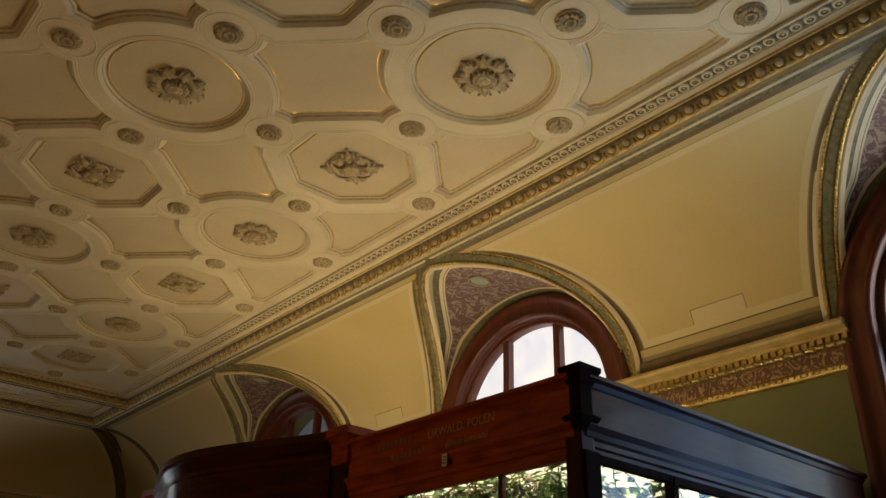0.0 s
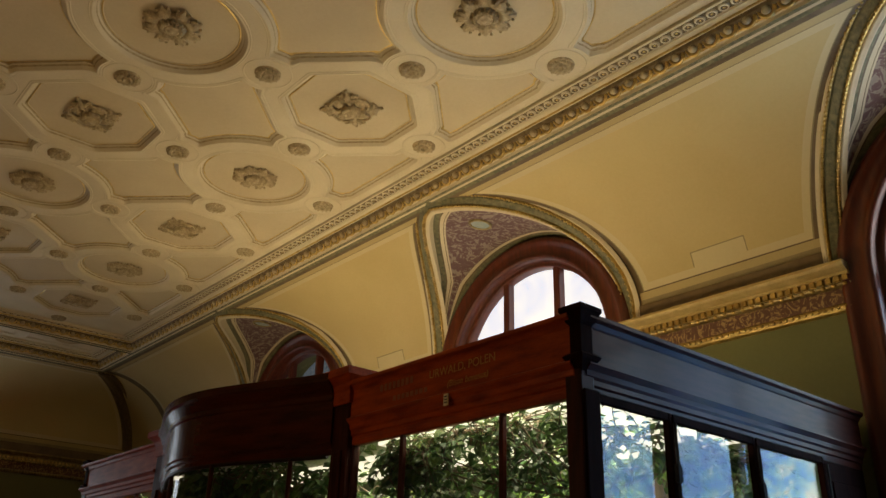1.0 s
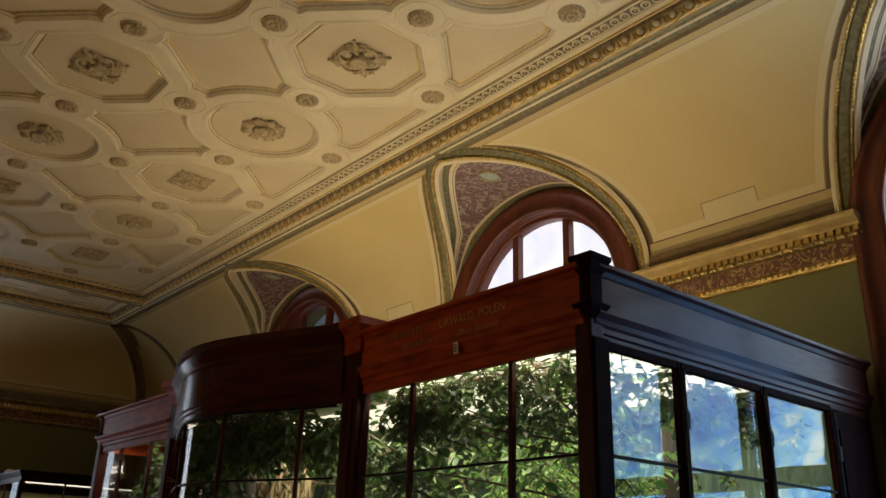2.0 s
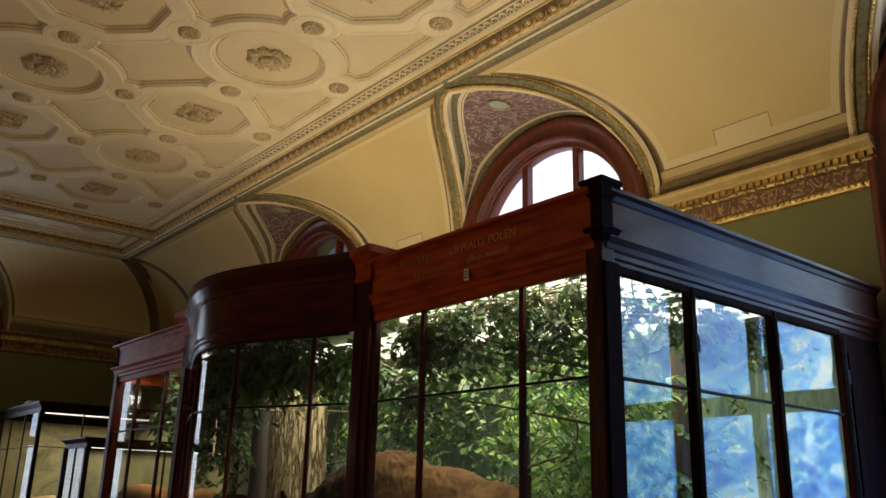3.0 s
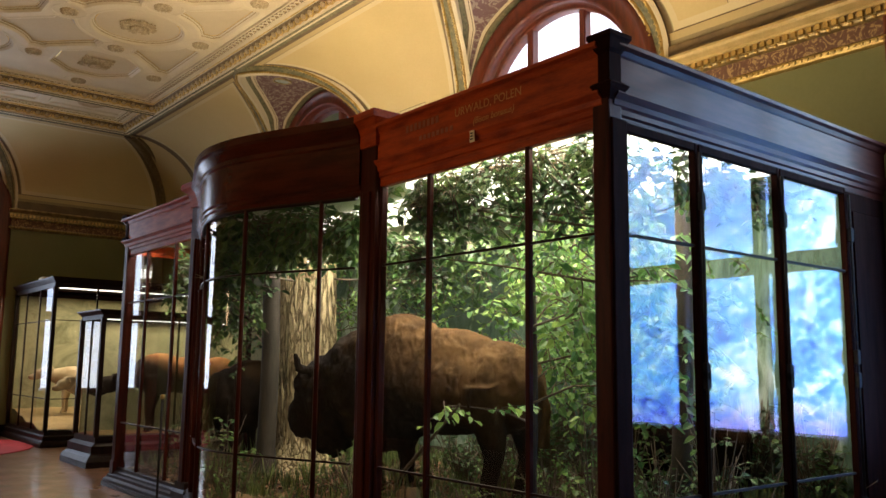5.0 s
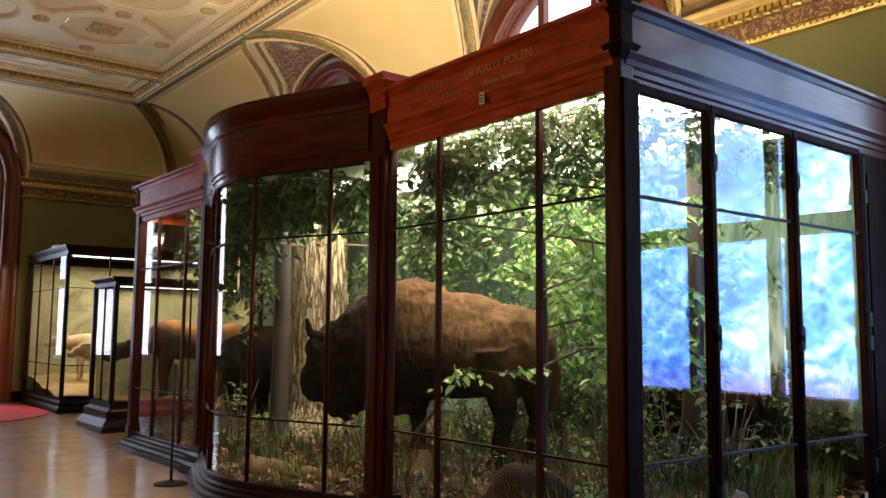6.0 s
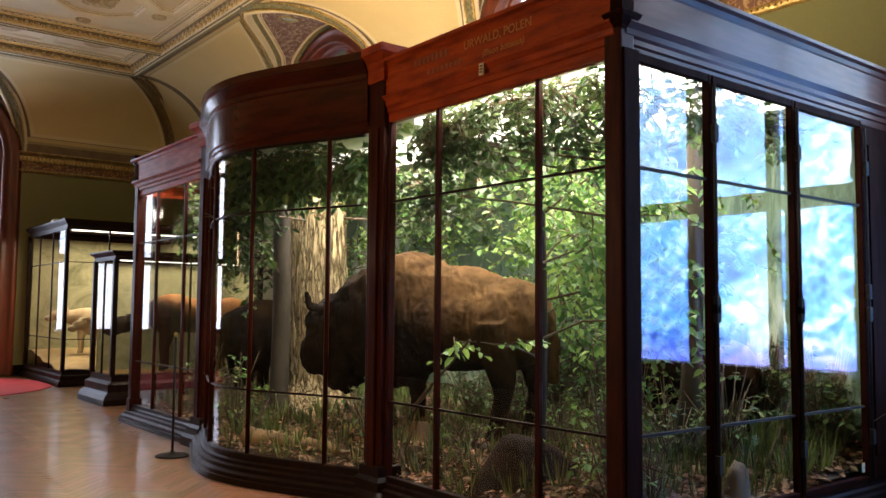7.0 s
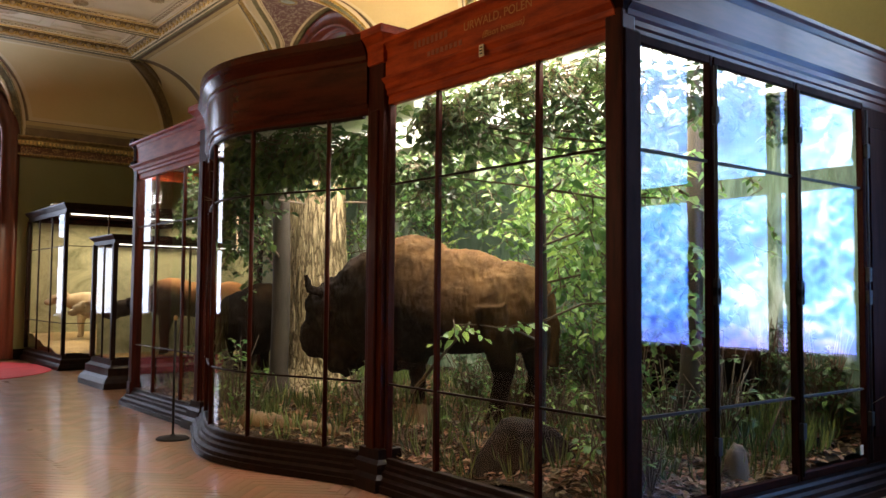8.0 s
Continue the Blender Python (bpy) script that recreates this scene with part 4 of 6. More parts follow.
def border(along, a0, a1, nm):
    bm = bmesh.new()
    prof = ((0.0, CEIL - 0.03), (0.0, RIM - 0.02), (0.02, RIM - 0.025), (0.03, RIM - 0.01), (0.14, RIM - 0.01), (0.15, RIM - 0.03), (0.17, RIM - 0.03), (0.18, RIM - 0.015), (0.215, RIM - 0.025), (0.22, RIM - 0.045), (0.23, RIM - 0.05), (0.24, RIM - 0.08), (0.305, RIM - 0.13), (0.315, RIM - 0.145), (0.335, RIM - 0.15), (0.345, RIM - 0.18), (0.375, RIM - 0.19), (0.40, RIM - 0.20), (0.44, RIM - 0.215))
    mi = (0, 0, 0, 4, 0, 0, 0, 0, 3, 0, 4, 4, 3, 0, 0, 1, 0, 1)
    vs = [[bm.verts.new(along(a, o, z)) for o, z in prof] for a in (a0, a1)]
    for j in range(len(prof) - 1):
        bm.faces.new((vs[0][j], vs[1][j], vs[1][j + 1], vs[0][j + 1])).material_index = mi[j]
    k = int((a1 - a0) / 0.115)
    for i in range(k):
        a = a0 + (a1 - a0) * (i + 0.5) / k
        c = along(a, 0.085, RIM - 0.014)
        rows = []
        for r, h in ((0.050, 0.0), (0.046, -0.016), (0.030, -0.016), (0.026, -0.002), (0.012, -0.012), (0.002, -0.016)):
            rows.append([(c[0] + r * math.cos(t * math.pi / 5), c[1] + r * math.sin(t * math.pi / 5), c[2] + h) for t in range(10)])
        strip(bm, rows, [0, 0, 4, 4, 3, 3], close=True)
    k = int((a1 - a0) / 0.172)
    for i in range(k):
        a = a0 + (a1 - a0) * (i + 0.5) / k
        blob(bm, along(a, 0.268, RIM - 0.108), (0.040, 0.040, 0.040), sub=2, rough=0, mi=2)
        # the gilt shell round each egg, open above, and the dart between
        arc = [along(a + 0.070 * math.cos(t), 0.262 + 0.045 * math.sin(t), RIM - 0.080 - 0.070 * math.sin(t)) for t in [math.pi * q / 10 for q in range(11)]]
        tube(bm, arc, [0.011 + 0.008 * math.sin(math.pi * q / 10) for q in range(11)], 6, 3)
        blob(bm, along(a + 0.095, 0.275, RIM - 0.115), (0.013, 0.013, 0.055), sub=1, rough=0, mi=3)
    ob = part(nm, bm, [M_CREAM, M_GREENGREY, M_LEAFPLASTER, M_GOLD, M_PATINA])
    return tagged(ob, "moulded ceiling border with gilt egg-and-dart", "ceiling border", kind="structure")


border(lambda a, o, z: (EDGE_X + o, a, z), -5.0, 14.42, "trim")
border(lambda a, o, z: (a, EDGE_N + 0.05 + o * 0.7, z), HALL_MID - 4, EDGE_X + 0.3, "trim")
border(lambda a, o, z: (a, 14.0 + o, z), HALL_MID - 4, 2.0, "trim")


# framed flat panels in the strip between the two far borders
for k in range(4):
    x1 = EDGE_X + 0.05 - 1.55 * k
    bm = bmesh.new()
    ring = [(x1 - 1.40, 12.92), (x1, 12.92), (x1, 13.80), (x1 - 1.40, 13.80)]
    plan_sweep(ring, ((0.0, BAND), (0.01, BAND - 0.025), (0.04, BAND - 0.025), (0.05, BAND - 0.012), (0.075, BAND - 0.012), (0.08, BAND)), closed=True, bm=bm)
    tagged(part("trim", bm, M_CREAM), "cream moulded frame on the ceiling strip", "trim", kind="structure")
    bm = lathe(((0.26, BAND), (0.25, BAND - 0.02), (0.22, BAND - 0.02), (0.21, BAND - 0.006), (0.08, BAND - 0.03), (0.001, BAND - 0.035)), 24, centre=(x1 - 0.70, 13.36, 0))
    tagged(part("trim", bm, [M_LEAFPLASTER]), "round plaster boss on the ceiling strip", "trim", kind="structure")


# ---- ceiling rosettes ----
def acanthus(bm, t, r0, r1, w, lift):
    """One ornament leaf with scalloped lobes, a raised rib and a curled tip."""
    rows, n = [], 14
    for k in range(n + 1):
        s = k / n
        r = r0 + (r1 - r0) * s
        ww = w * math.sin(math.pi * (0.10 + 0.86 * s)) ** 0.8 * (0.80 + 0.20 * math.cos(3.0 * 2 * math.pi * s))
        h = -lift * (0.25 + 0.75 * math.sin(math.pi * (0.1 + 0.8 * s)))
        row = []
        for u, dz in ((-1, 0.018), (-0.72, -0.004), (-0.36, 0.008), (0, -0.012), (0.36, 0.008), (0.72, -0.004), (1, 0.018)):
            x, y = r, u * ww
            row.append((x * math.cos(t) - y * math.sin(t), x * math.sin(t) + y * math.cos(t), min(0.002, h + dz)))
        rows.append(row)
    strip(bm, rows)


def rosette_mesh(size, kind):
    bm = bmesh.new()
    if kind == "circle":
        for k in range(8):
            t = k * math.pi / 4
            # a lobed leaf: a long middle blade, two pairs of side blades, curled tips
            acanthus(bm, t, 0.11, 0.285, 0.040, 0.050)
            for s in (-1, 1):
                for da, r0, r1, w in ((0.20, 0.12, 0.255, 0.024), (0.33, 0.13, 0.205, 0.022)):
                    acanthus(bm, t + s * da, r0, r1, w, 0.040)
                blob(bm, (0.258 * math.cos(t + s * 0.21), 0.258 * math.sin(t + s * 0.21), -0.032), (0.015, 0.015, 0.014), sub=1, rough=0)
        for k in range(16):
            acanthus(bm, k * math.pi / 8, 0.055, 0.130, 0.017, 0.070)
        lathe(((0.075, -0.02), (0.072, -0.065), (0.055, -0.075), (0.045, -0.068), (0.030, -0.080), (0.001, -0.084)), 18, bm)
    elif kind == "octagon":
        for k in range(4):
            t = k * math.pi / 2 + math.pi / 4
            acanthus(bm, t, 0.14, 0.30, 0.040, 0.045)
            blob(bm, (0.315 * math.cos(t), 0.315 * math.sin(t), -0.015), (0.022, 0.022, 0.018), sub=1, rough=0)
            for s in (-1, 1):
                acanthus(bm, t + s * 0.22, 0.19, 0.275, 0.022, 0.035)
            # curled strap between two arms, with a shell in it
            u = t + math.pi / 4
            arc = [(0.125 * math.cos(u) + 0.105 * math.cos(q + u), 0.125 * math.sin(u) + 0.105 * math.sin(q + u), -0.03) for q in [-2.2 + 0.4 * x for x in range(12)]]
            tube(bm, arc, 0.014, 5)
            acanthus(bm, u, 0.09, 0.205, 0.062, 0.035)
            for s in (-1, 1):
                arc = [(0.235 * math.cos(u + s * 0.42) + (0.034 - 0.0022 * x) * math.cos(x * 0.6 * s + u), 0.235 * math.sin(u + s * 0.42) + (0.034 - 0.0022 * x) * math.sin(x * 0.6 * s + u), -0.022) for x in range(11)]
                tube(bm, arc, 0.010, 5)
        for k in range(8):
            acanthus(bm, k * math.pi / 4 + 0.39, 0.05, 0.115, 0.034, 0.075)
        lathe(((0.095, -0.02), (0.09, -0.06), (0.07, -0.075), (0.05, -0.065), (0.035, -0.085), (0.001, -0.09)), 16, bm)
    else:
        lathe(((0.240, 0.004), (0.236, -0.006), (0.226, -0.007), (0.222, 0.004)), 30, bm, 1)
        lathe(((0.128, 0.003), (0.124, -0.014), (0.110, -0.016), (0.095, 0.003)), 24, bm)
        for k in range(12):
            acanthus(bm, k * math.pi / 6, 0.045, 0.122, 0.023, 0.026)
        lathe(((0.052, 0.003), (0.050, -0.030), (0.040, -0.036), (0.030, -0.032), (0.024, 0.003), (0.001, 0.003)), 16, bm)
    deep = {"circle": 1.15, "octagon": 1.2, "roundel": 1.35}[kind]
    bmesh.ops.scale(bm, vec=(size, size, deep), verts=bm.verts)
    return bm


protos = {}
ROSE = {"circle": ("large acanthus rosette of tarnished plaster on the ceiling", 0.012), "octagon": ("cross-shaped scroll ornament of tarnished plaster on the ceiling", 0.012), "roundel": ("small flower rosette in a ceiling roundel", -0.048)}
for i in range(0, 7):
    for j in range(-6, 12):
        cx, cy = cell(i, j)
        k = kind_of(i, j)
        lim = 0.12 if k == "roundel" else 0.8
        if k == "panel" or not (EDGE_W + lim < cx < EDGE_X - lim) or cy > EDGE_N - (0.15 if k == "roundel" else 0.7):
            continue
        z = CEIL + 0.002 if k != "roundel" else BAND + 0.003
        if k not in protos:
            protos[k] = part("ceiling_rosette", rosette_mesh(0.96 if k == "circle" else 1.0, k), [M_LEAFPLASTER, M_CREAM], smooth=True)
            protos[k].matrix_basis = Matrix.Translation((cx, cy, z))
            tagged(protos[k], ROSE[k][0], "rosette", "ceiling " + k + " rosettes")
        else:
            copy_thing(protos[k], pose(cx, cy, z, 0, 0, 90 * ((i + j) % 4) if k != "roundel" else 20 * i))

# ---- added hall lamps ----
# two unseen opal globe pendants over the near hall, added as warm fill light
for px, py, w in ((-5.0, 2.6, 104), (-5.0, 9.8, 5)):
    lamp = thing("pendant_lamp", "added opal globe pendant on a brass rod, unseen hall light", "lamp", "hall pendants", at=(px, py, 2.7))
    part("globe", lathe([(0.10 * math.sin(math.pi * k / 12) + 0.001, -0.10 * math.cos(math.pi * k / 12)) for k in range(13)], 20), M_GLOBE, lamp, smooth=True)
    bm = tube(bmesh.new(), [(0, 0, 0.09), (0, 0, 3.745)], 0.012, 8)
    lathe(((0.05, 0.08), (0.05, 0.11), (0.02, 0.15)), 14, bm)
    part("rod", bm, M_BRASS, lamp)
    bulb = bpy.data.lights.new("fill_pendant_bulb", "POINT")
    bulb.energy, bulb.color, bulb.shadow_soft_size = w, (1.0, 0.70, 0.38), 0.2
    b = new("fill_pendant_bulb", bulb)
    b.matrix_world = Matrix.Translation((px, py, 2.35))

# ---- the large display case ----
C_END, C_BACK = 7.93, 3.45
BOW_MID, BOW_HALF, BOW_OUT = 4.0, 1.56, 0.47
PIL_A, PIL_B = (2.225, 2.44), (5.56, 5.775)


def bow_x(y):
    """The serpentine front: hollow beside the pilasters, swelling in the middle."""
    u = max(-1.0, min(1.0, (y - BOW_MID) / BOW_HALF))
    return -BOW_OUT * (0.25 * (1 + math.cos(math.pi * u)) + 0.5 * (1 - u * u)) - 0.04


def bow(n=40):
    return [(bow_x(BOW_MID + BOW_HALF * (2 * k / n - 1)), BOW_MID + BOW_HALF * (2 * k / n - 1)) for k in range(n + 1)]


case = thing("display_case", "large polished mahogany museum display case with a bowed glass front", "display case")
ENT = ((0.0, 2.90), (0.02, 2.90), (0.02, 2.945), (0.035, 2.955), (0.035, 2.985), (0.05, 3.0), (0.055, 3.03), (0.085, 3.06), (0.085, 3.075), (0.05, 3.09), (0.05, 3.285), (0.06, 3.295), (0.075, 3.32), (0.10, 3.335), (0.10, 3.36), (0.0, 3.362))
ENTB = ((0.0, 2.83), (0.02, 2.83), (0.02, 2.87), (0.035, 2.885), (0.035, 2.91), (0.05, 2.925), (0.05, 3.24), (0.065, 3.255), (0.065, 3.29), (0.085, 3.33), (0.105, 3.37), (0.13, 3.39), (0.13, 3.45), (0.0, 3.452))
PLI = ((0.0, 0.215), (0.02, 0.215), (0.025, 0.19), (0.045, 0.175), (0.05, 0.15), (0.075, 0.135), (0.08, 0.105), (0.11, 0.085), (0.115, 0.055), (0.13, 0.05), (0.13, 0.0), (0.0, 0.0))
side_path = [(C_BACK, 0.0), (0.0, 0.0), (0.0, PIL_A[0])]
bay3_path = [(0.0, PIL_B[1]), (0.0, C_END), (C_BACK, C_END)]
# same wood: lit tone on flat fronts, shade put into end and bow
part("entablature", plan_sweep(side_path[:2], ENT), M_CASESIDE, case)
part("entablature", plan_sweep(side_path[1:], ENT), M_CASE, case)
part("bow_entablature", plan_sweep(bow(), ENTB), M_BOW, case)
part("entablature", plan_sweep(bay3_path, ENT), M_CASE, case)
part("plinth", plan_sweep(side_path, PLI), M_DARKWOOD, case)
part("bow_plinth", plan_sweep(bow(), PLI), M_DARKWOOD, case)
part("plinth", plan_sweep(bay3_path, PLI), M_DARKWOOD, case)
# roof and floor boards, back
bm = bmesh.new()
pts = [(C_BACK, 0.0), (0.0, 0.0), (0.0, PIL_A[1])] + bow()[1:-1] + [(0.0, PIL_B[0]), (0.0, C_END), (C_BACK, C_END)]
for z0, z1 in ((3.05, 3.10),):
    top = [bm.verts.new((x, y, z1)) for x, y in pts]
    low = [bm.verts.new((x, y, z0)) for x, y in pts]
    bm.faces.new(top)
    bm.faces.new(low[::-1])
part("roof_board", bm, M_WHITEIN, case)
bm = bmesh.new()
bm.faces.new([bm.verts.new((x, y, 0.19)) for x, y in pts])
bm.faces.new([bm.verts.new((x, y, 0.14)) for x, y in pts][::-1])
part("floor_board", bm, M_DARKWOOD, case)
part("back_board", boxed(C_BACK, C_BACK + 0.04, 0.0, C_END, 0, 3.3), M_DARKWOOD, case)


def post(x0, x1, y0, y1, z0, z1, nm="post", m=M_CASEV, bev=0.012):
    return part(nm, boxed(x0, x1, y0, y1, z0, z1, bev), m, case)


# corner posts and pilasters, each with fillets
for y0, y1 in ((-0.045, 0.075), (C_END - 0.075, C_END + 0.045)):
    bm = boxed(-0.045, 0.075, y0, y1, 0.05, 3.06, 0.012)
    box(bm, -0.062, 0.0, y0 - 0.004, y1 + 0.004, 0.0, 0.30, 0.01)
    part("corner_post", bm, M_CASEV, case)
# cap, shaft and base darken downwards; the light's falloff is in their woods
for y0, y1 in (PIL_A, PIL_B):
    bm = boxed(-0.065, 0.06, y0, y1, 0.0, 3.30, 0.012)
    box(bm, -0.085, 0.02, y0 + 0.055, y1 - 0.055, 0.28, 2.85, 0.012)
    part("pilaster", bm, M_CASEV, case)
    c = [(-0.065, y0), (-0.065, y1), (0.10, y1), (0.10, y0)][::-1]
    part("pilaster_cap", plan_sweep(c[::-1], ((0.0, 3.20), (0.015, 3.205), (0.02, 3.24), (0.02, 3.30), (0.04, 3.35), (0.07, 3.38), (0.10, 3.40), (0.10, 3.46), (0.0, 3.462)), closed=True), M_CASE, case)
    part("pilaster_base", plan_sweep(c[::-1], ((0.0, 0.30), (0.02, 0.29), (0.025, 0.22), (0.05, 0.19), (0.055, 0.12), (0.09, 0.09), (0.10, 0.0)), closed=True), M_DARKWOOD, case)
# block over the near corner and over the far one
for yy in (0.0, C_END):
    c = [(-0.04, yy - 0.05), (-0.04, yy - 0.005), (0.02, yy - 0.005), (0.02, yy - 0.05)]
    # near-black copy: the block's shade is in its wood colour
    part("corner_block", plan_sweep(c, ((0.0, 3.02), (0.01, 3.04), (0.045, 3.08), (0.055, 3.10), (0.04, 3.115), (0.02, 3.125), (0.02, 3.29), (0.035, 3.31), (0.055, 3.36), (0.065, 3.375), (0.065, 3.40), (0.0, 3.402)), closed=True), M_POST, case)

GX = 0.012     # glass lies behind the bars
UPPER, LOWER, GTOP, GBOT = 2.27, 0.77, 2.90, 0.215


def bar_v(x, y, z0, z1, w=0.018, along="y", m=M_CASEV, nm="glazing_bar"):
    if along == "y":
        return post(x - 0.014, x + 0.022, y - w, y + w, z0, z1, nm, m, 0.006)
    return post(x - w, x + w, y - 0.014, y + 0.022, z0, z1, nm, m, 0.006)


def glass(corners, th=(0.005, 0, 0)):
    bm = bmesh.new()
    a = [bm.verts.new(Vector(c)) for c in corners]
    b = [bm.verts.new(Vector(c) + Vector(th)) for c in corners]
    bm.faces.new(a)
    bm.faces.new(b[::-1])
    n = len(corners)
    for k in range(n):
        bm.faces.new((a[k], b[k], b[(k + 1) % n], a[(k + 1) % n]))
    bmesh.ops.recalc_face_normals(bm, faces=bm.faces)
    p = part("pane", bm, M_GLASS, case)
    p.visible_shadow = False
    return p


def bay(y_edges):
    """A flat front bay: bars, thin transoms and panes."""
    z_edges = (GBOT, LOWER, UPPER, GTOP)
    for y in y_edges[1:-1]:
        bar_v(0.0, y, GBOT, GTOP)
    for y0, y1, in ((y_edges[0] - 0.03, y_edges[0]), (y_edges[-1], y_edges[-1] + 0.03)):
        post(-0.02, 0.04, y0, y1, GBOT, GTOP, "sash_stile")
    post(-0.022, 0.04, y_edges[0] - 0.03, y_edges[-1] + 0.03, GTOP - 0.02, GTOP + 0.03, "sash_rail", M_CASE)
    # bottom rail near black: shade low on the front put into it
    post(-0.022, 0.04, y_edges[0] - 0.03, y_edges[-1] + 0.03, GBOT - 0.03, GBOT + 0.012, "sash_rail", M_DARKWOOD)
    for z in (LOWER, UPPER):
        post(-0.006, 0.016, y_edges[0], y_edges[-1], z - 0.008, z + 0.008, "transom_bar", M_DARKWOOD, 0.003)
    for a, b in zip(y_edges, y_edges[1:]):
        for z0, z1 in zip(z_edges, z_edges[1:]):
            glass([(GX, a, z0), (GX, b, z0), (GX, b, z1), (GX, a, z1)])


bay((0.075, 0.635, 1.63, 2.20))
bay((5.80, 6.33, 7.22, 7.85))
# bowed front
full = bow(56)
cuts = [0, 7, 21, 35, 50, 56]
zb = (GBOT, LOWER, UPPER, 2.83)
for k in cuts[1:-1]:
    x, y = full[k]
    part("glazing_bar", tube(bmesh.new(), [(x, y, GBOT), (x, y, 2.84)], 0.020, 8), M_CASEV, case)
for z, r in ((LOWER, 0.009), (UPPER, 0.009), (GBOT + 0.01, 0.025), (2.83, 0.022)):
    part("transom_bar", tube(bmesh.new(), [(x, y, z) for x, y in full[1:-1]], r, 6), M_DARKWOOD, case)
for a, b in zip(cuts, cuts[1:]):
    for z0, z1 in zip(zb, zb[1:]):
        bm = bmesh.new()
        for off in (0.010, 0.015):
            strip(bm, [[(x + off, y, z) for x, y in full[a:b + 1]] for z in (z0, z1)])
        bmesh.ops.recalc_face_normals(bm, faces=bm.faces)
        p = part("curved_pane", bm, M_GLASS, case)
        p.visible_shadow = False

# side with three glazed doors and a solid leaf, their shade in the wood tone
doors = ((0.112, 0.825), (0.845, 1.80), (1.82, 2.78))
for x0, x1 in doors:
    st = 0.026
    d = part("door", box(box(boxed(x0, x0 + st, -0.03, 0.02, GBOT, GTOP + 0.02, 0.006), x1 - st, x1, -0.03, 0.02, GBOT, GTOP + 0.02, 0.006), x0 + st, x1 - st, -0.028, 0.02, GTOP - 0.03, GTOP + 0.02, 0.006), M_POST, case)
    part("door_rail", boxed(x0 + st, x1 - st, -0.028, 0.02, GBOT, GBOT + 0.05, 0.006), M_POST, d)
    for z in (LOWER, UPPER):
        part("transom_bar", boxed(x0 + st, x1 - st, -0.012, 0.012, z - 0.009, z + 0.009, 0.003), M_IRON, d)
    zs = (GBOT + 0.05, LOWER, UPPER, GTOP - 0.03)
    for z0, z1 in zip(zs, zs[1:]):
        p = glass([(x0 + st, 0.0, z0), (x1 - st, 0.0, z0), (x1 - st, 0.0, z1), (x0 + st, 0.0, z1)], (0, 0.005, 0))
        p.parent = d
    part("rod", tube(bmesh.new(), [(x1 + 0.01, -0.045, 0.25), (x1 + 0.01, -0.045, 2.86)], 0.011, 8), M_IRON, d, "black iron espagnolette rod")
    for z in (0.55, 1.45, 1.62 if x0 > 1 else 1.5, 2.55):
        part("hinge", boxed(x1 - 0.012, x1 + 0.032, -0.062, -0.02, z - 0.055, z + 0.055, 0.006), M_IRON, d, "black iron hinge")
# jamb in the dark copy, drawn over the post's end face to darken it
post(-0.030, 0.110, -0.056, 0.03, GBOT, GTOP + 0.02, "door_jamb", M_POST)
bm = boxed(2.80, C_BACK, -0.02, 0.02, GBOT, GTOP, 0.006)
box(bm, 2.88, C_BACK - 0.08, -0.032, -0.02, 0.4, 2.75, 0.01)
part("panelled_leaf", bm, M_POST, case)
part("end_board", boxed(2.6, C_BACK, C_END - 0.015, C_END + 0.015, GBOT, GTOP, 0.004), M_DARKWOOD, case)
for a, b in ((0.08, 0.9), (0.9, 1.75), (1.75, 2.6)):
    for z0, z1 in zip((GBOT, LOWER, UPPER), (LOWER, UPPER, GTOP)):
        glass([(a, C_END, z0), (b, C_END, z0), (b, C_END, z1), (a, C_END, z1)], (0, 0.005, 0))
    bar_v(b, C_END, GBOT, GTOP, along="x")

# lettering on the frieze, small number tag below it
def lettering(body, y, z, size, space=1.0, shear=0.0):
    """Gilt letters on the frieze of the near bay, starting at y and running towards the corner."""
    cu = bpy.data.curves.new("inscription", "FONT")
    cu.body, cu.size, cu.extrude, cu.space_character, cu.shear = body, size, 0.0008, space, shear
    ob = new("inscription", cu)
    me = bpy.data.meshes.new_from_object(ob)
    bpy.data.objects.remove(ob)
    me.materials.append(M_GILTTEXT)
    t = new("inscription", me)
    t.parent = case
    t.matrix_basis = Matrix.Translation((-0.052, y, z)) @ Matrix(((0, 0, -1, 0), (-1, 0, 0, 0), (0, 1, 0, 0), (0, 0, 0, 1)))
    return t


for words, y, z, size, space, shear in ((("URWALD,", "POLEN"), 1.30, 3.215, 0.083, 1.02, 0.0), (("(Bison", "bonasus)"), 1.11, 3.125, 0.062, 1.0, 0.25)):
    for word in words:
        t = lettering(word, y, z, size, space, shear)
        y -= max(v.co.x for v in t.data.vertices) + 0.30 * size
for y, w, z, h in ((1.86, 0.44, 3.222, 0.05), (1.70, 0.42, 3.13, 0.035)):
    bm = bmesh.new()
    k = int(w / 0.05)
    for q in range(k):
        box(bm, -0.0535, -0.0512, y - 0.05 * q - 0.034, y - 0.05 * q, z, z + h)
    part("worn_letters", bm, M_WORNTEXT, case, "worn illegible gilt letters")
part("label", boxed(2.70, 2.745, -0.004, -0.002, 0.29, 0.36, 0), M_TAG, case, "small white sticker on the glass")
bm = boxed(-0.096, -0.088, 1.045, 1.09, 2.985, 3.065, 0.003)
tag = part("number_tag", bm, M_TAG, case, "small ivory number tag")
bm = bmesh.new()
for q in range(3):
    box(bm, -0.0985, -0.0962, 1.055, 1.080, 3.000 + 0.02 * q, 3.010 + 0.02 * q)
part("tag_mark", bm, M_INK, tag)

